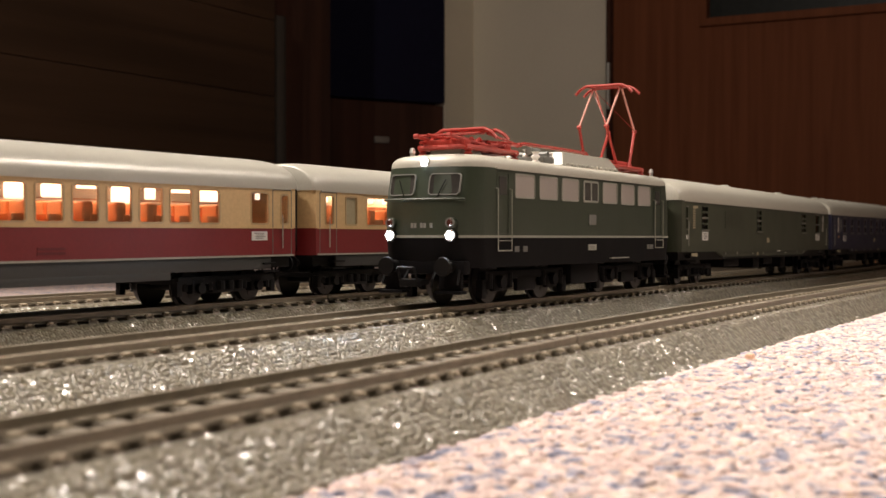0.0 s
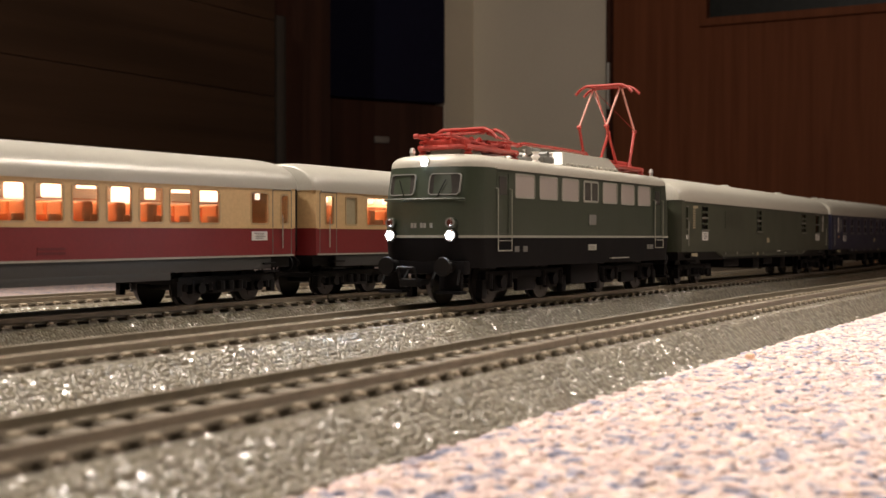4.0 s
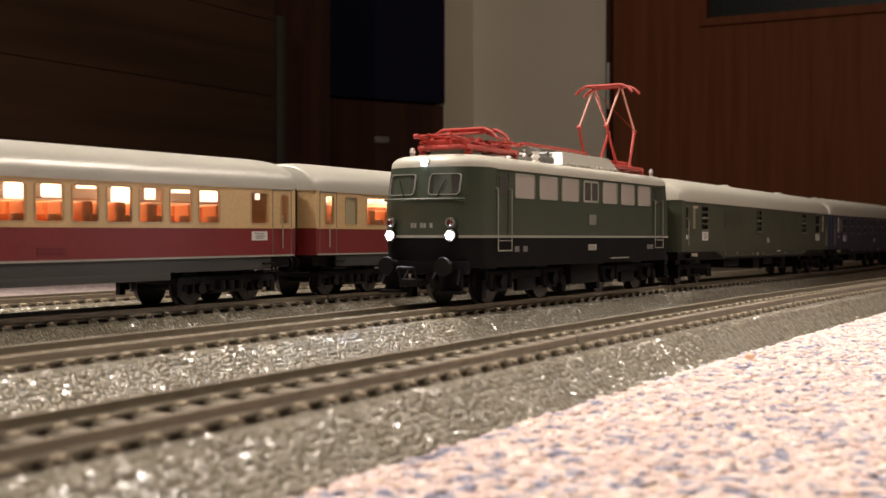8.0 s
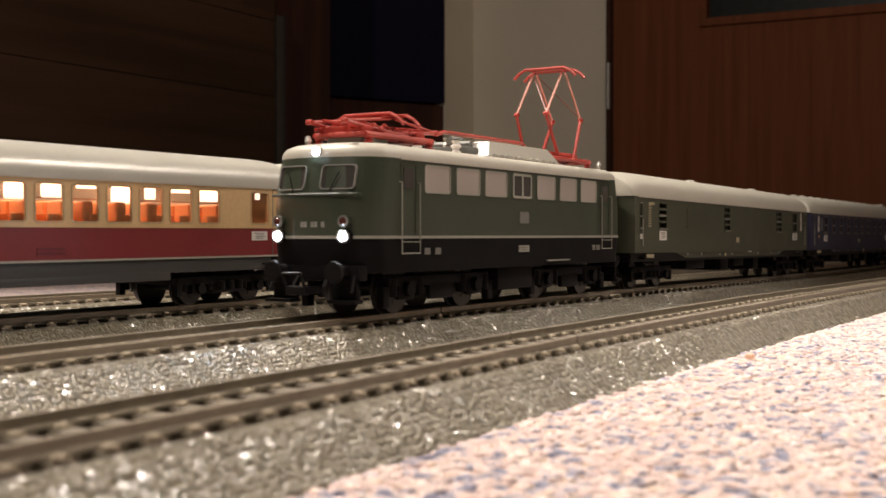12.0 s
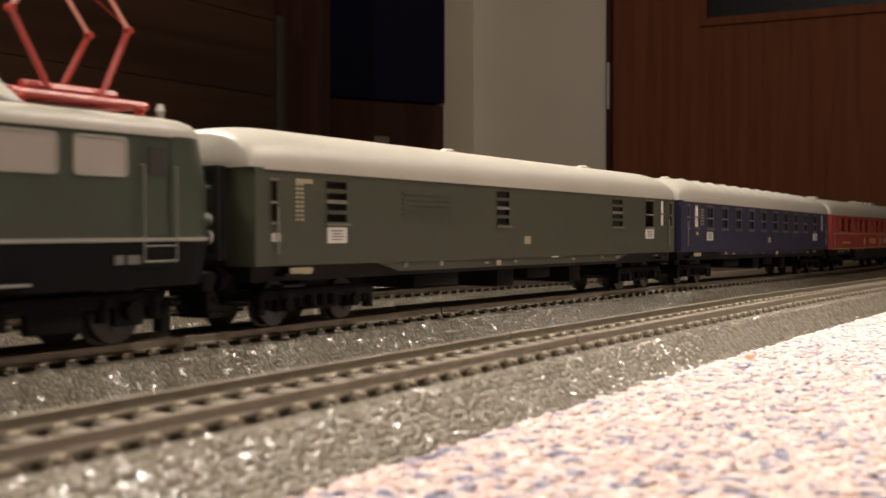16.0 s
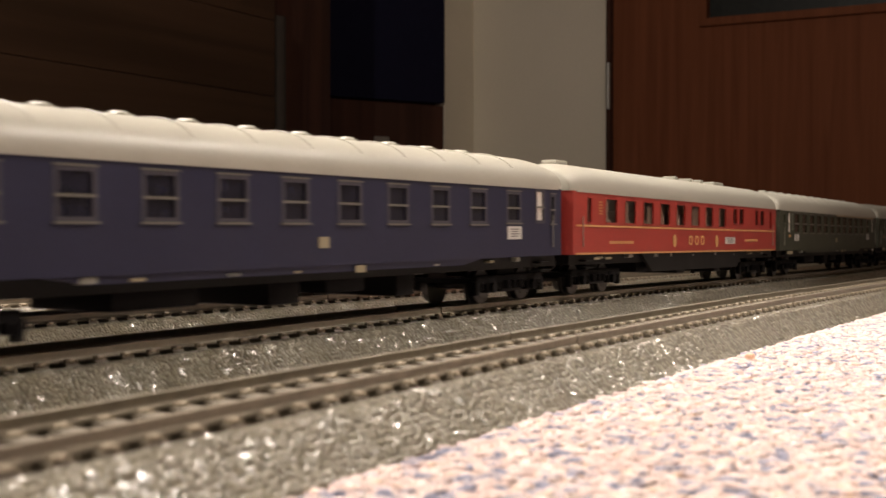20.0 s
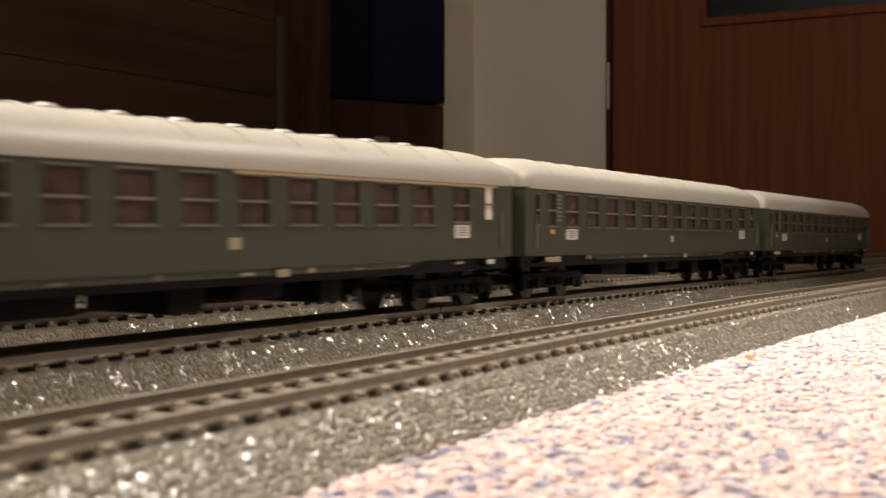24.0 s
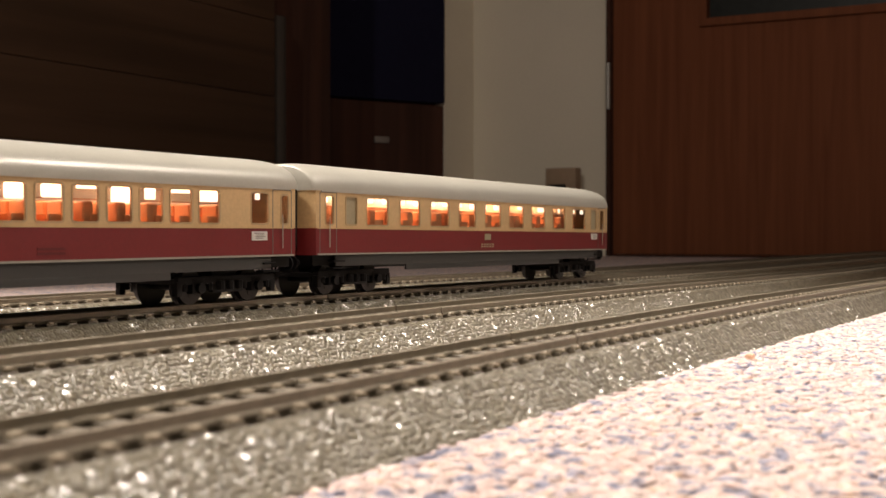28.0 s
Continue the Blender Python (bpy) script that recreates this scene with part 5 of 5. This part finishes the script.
    # running gear
    for x in (-0.0455, 0.0455):
        bm = bmesh.new()
        for s in (-1, 1):
            y0, y1 = sorted((s * 0.0118, s * 0.0142))
            box(bm, -0.0290, 0.0290, y0, y1, 0.0078, 0.0108, 0.0005)
            for a in (-0.0196, 0.0196):
                box(bm, a - 0.0042, a + 0.0042, y0, y1 + s * 0.0004, 0.0040, 0.0100, 0.0008)
                cyl(bm, (a, s * 0.0138, 0.0070), (a, s * 0.0158, 0.0070), 0.0022, 12)
                for d in (-0.0070, 0.0070):
                    cyl(bm, (a + d, s * 0.0135, 0.0050), (a + d, s * 0.0135, 0.0100), 0.0016, 10)
            box(bm, -0.0070, 0.0070, y0, y1 + s * 0.0006, 0.0036, 0.0094, 0.0008)
            for d in (-0.0300, 0.0300):
                box(bm, d - 0.0016, d + 0.0016, y0, y1, 0.0020, 0.0080, 0.0004)
        box(bm, -0.012, 0.012, -0.0118, 0.0118, 0.0070, 0.0118, 0.0006)
        bo = part("bogie", bm, M_BLACK, lo, at=(x, 0, 0))
        for a in (-0.0196, 0.0196):
            w = wheelset(bo, a, 0.0072, 0.0072)
            WHEELSETS.append((w, (a, 0, 0.0072), 0.0072))
    bm = bmesh.new()
    box(bm, -0.0125, 0.0125, -0.0155, 0.0155, 0.0046, 0.0120, 0.0010)
    part("transformer_box", bm, M_BLACK, lo)
    return lo


def pantograph(lo, xc, raised):
    """Scissor pantograph on four insulators; raised, or folded flat."""
    z0 = 0.0505
    bm = bmesh.new()
    for y in (-0.0085, 0.0085):
        tube(bm, [(xc - 0.0180, y, z0), (xc + 0.0180, y, z0)], 0.0009, 8)
    for x in (-0.0175, -0.0065, 0.0065, 0.0175):
        tube(bm, [(xc + x, -0.0085, z0), (xc + x, 0.0085, z0)], 0.0008, 8)
    base = part("pantograph_base", bm, M_PANTO, lo, "red pantograph base frame")
    bm = bmesh.new()
    box(bm, xc - 0.0120, xc + 0.0150, -0.0040, 0.0040, z0 - 0.0008, z0 + 0.0016, 0.0004)
    part("drive_box", bm, M_PANTO, base)
    for y in (-0.005, 0.005):
        bm = bmesh.new()
        cyl(bm, (xc - 0.012, y, z0 + 0.0018), (xc + 0.012, y, z0 + 0.0018), 0.0012, 8)
        part("spring_housing", bm, M_PANTO, base)
    for x in (-0.0160, 0.0160):
        for y in (-0.0085, 0.0085):
            bm = bmesh.new()
            turned(bm, xc + x, y, [(0.0470 + k * 0.0004, 0.0014 if k % 3 < 2 else 0.0008) for k in range(8)] + [(z0, 0.0008)], 10)
            part("insulator", bm, M_PANTO, base, "red ribbed insulator")
    if raised:
        knee, kz, az, ax = 0.0154, 0.0668, 0.0838, 0.0012
    else:
        knee, kz, az, ax = 0.0240, 0.0538, 0.0562, 0.0012
    for s in (-1, 1):
        for y in (-1, 1):
            bm = bmesh.new()
            tube(bm, [(xc + s * (0.0066 if raised else -0.0065), y * 0.0070, z0 + 0.0008), (xc + s * knee, y * 0.0060, kz)], 0.00062, 8)
            part("lower_arm", bm, M_PANTO, base)
            # raised upper arms take a paler red, with the lamp light in the colour
            bm = bmesh.new()
            tube(bm, [(xc + s * knee, y * 0.0060, kz), (xc + s * ax, y * 0.0060, az)], 0.00046, 8)
            part("upper_arm", bm, M_PANTO_LIT if raised else M_PANTO, base)
        bm = bmesh.new()
        for y in (-0.0060, 0.0060):
            cyl(bm, (xc + s * knee, y - 0.0008, kz), (xc + s * knee, y + 0.0008, kz), 0.0008, 8)
        if raised:
            tube(bm, [(xc + s * knee, -0.0064, kz), (xc + s * ax, 0.0064, az)], 0.00012, 6)
        part("knee_bar", bm, M_PANTO, base)
    if not raised:      # folded arms, coil springs and rods lie close over one another
        for x, y, r in ((-0.0105, -0.0066, 0.0021), (-0.0045, -0.0062, 0.0023), (0.0015, -0.0060, 0.0018), (0.0092, -0.0064, 0.0020), (-0.0075, 0.0050, 0.0020), (0.0040, 0.0052, 0.0022)):
            bm = bmesh.new()
            tube(bm, [(xc + x + r * math.cos(a), y + 0.0004 * math.sin(2 * a), z0 + 0.0012 + r * math.sin(a)) for a in (math.pi * k / 7 for k in range(8))], 0.00055, 7)
            part("spring_loop", bm, M_PANTO, base)
        for y0, y1, za, zb in ((-0.0044, -0.0050, 0.0020, 0.0036), (0.0042, 0.0030, 0.0040, 0.0022), (-0.0016, 0.0020, 0.0030, 0.0042), (0.0070, 0.0064, 0.0016, 0.0034)):
            bm = bmesh.new()
            tube(bm, [(xc - 0.0200, y0, z0 + za), (xc + 0.0190, y1, z0 + zb)], 0.00052, 7)
            part("push_rod", bm, M_PANTO, base)
        for x in (-0.0150, 0.0130):
            bm = bmesh.new()
            box(bm, xc + x - 0.0022, xc + x + 0.0022, -0.0078, 0.0078, z0 + 0.0002, z0 + 0.0026, 0.0006)
            part("bearing_block", bm, M_PANTO, base)
    bm = bmesh.new()
    for d in (-0.0042, 0.0042):
        tube(bm, [(xc + d, -0.0126, az - 0.0022), (xc + d, -0.0106, az - 0.0002), (xc + d, -0.0080, az + 0.0011), (xc + d, 0.0080, az + 0.0011), (xc + d, 0.0106, az - 0.0002), (xc + d, 0.0126, az - 0.0022)], 0.00058, 8)
    for y in (-0.0064, 0.0064):
        tube(bm, [(xc - 0.0042, y, az + 0.0010), (xc + 0.0042, y, az + 0.0010)], 0.0006, 8)
    box(bm, xc - 0.0046, xc + 0.0046, -0.0080, 0.0080, az + 0.0009, az + 0.0013)
    part("contact_head", bm, M_PANTO, base, "red contact head with curved horns")


# the pantograph red once more, paled to look lit
M_PANTO_LIT = surface("lit_red_metal", (0.75, 0.40, 0.33), 0.3, metal=0.3)
locomotive()


# ================= what moves =================
# metres that the train has run by each second
RUN = [(0, 0), (8.5, 0), (9, -0.003), (9.5, -0.0072), (10, -0.0133), (10.5, -0.0207), (11, -0.0305), (11.5, -0.0417), (12, -0.0562), (12.5, -0.0732),
       (13, -0.0945), (13.5, -0.1198), (14, -0.1494), (14.5, -0.1826), (15, -0.2163), (15.5, -0.2535), (16, -0.2930), (16.5, -0.3357), (17, -0.3808), (17.5, -0.4298),
       (18, -0.4800), (18.5, -0.5326), (19, -0.5866), (19.5, -0.6427), (20, -0.7018), (20.5, -0.7660), (21, -0.8360), (21.5, -0.9085), (22, -0.9842), (22.5, -1.0620), (23, -1.1418), (23.5, -1.2237),
       (24, -1.3085), (24.5, -1.3965), (25, -1.4878), (25.5, -1.5820), (26, -1.6830), (26.5, -1.7855), (27, -1.8882), (27.5, -1.9958), (28, -2.1040)]


def spin_rows(place, radius):
    """Rows for a rolling wheel, close enough together that it turns less than a right angle between them."""
    ts, ss = [r[0] for r in RUN], [-r[1] for r in RUN]
    turn = [math.degrees(float(np.interp(k / FPS, ts, ss)) / radius) for k in range(28 * FPS + 1)]
    rows, last = [(0, pose(*place))], 0
    for k in range(1, 28 * FPS):
        if turn[k + 1] - turn[last] > 80:
            rows.append((k / FPS, pose(*place, 0, -turn[k], 0)))
            last = k
    rows.append((28.0, pose(*place, 0, -turn[-1], 0)))
    return rows


def motions():
    for ob, x in TRAIN:
        walk(ob, [(t, on_track(x + s, 0)) for t, s in RUN])
    for ob, place, radius in WHEELSETS:
        walk(ob, spin_rows(place, radius))


motions()
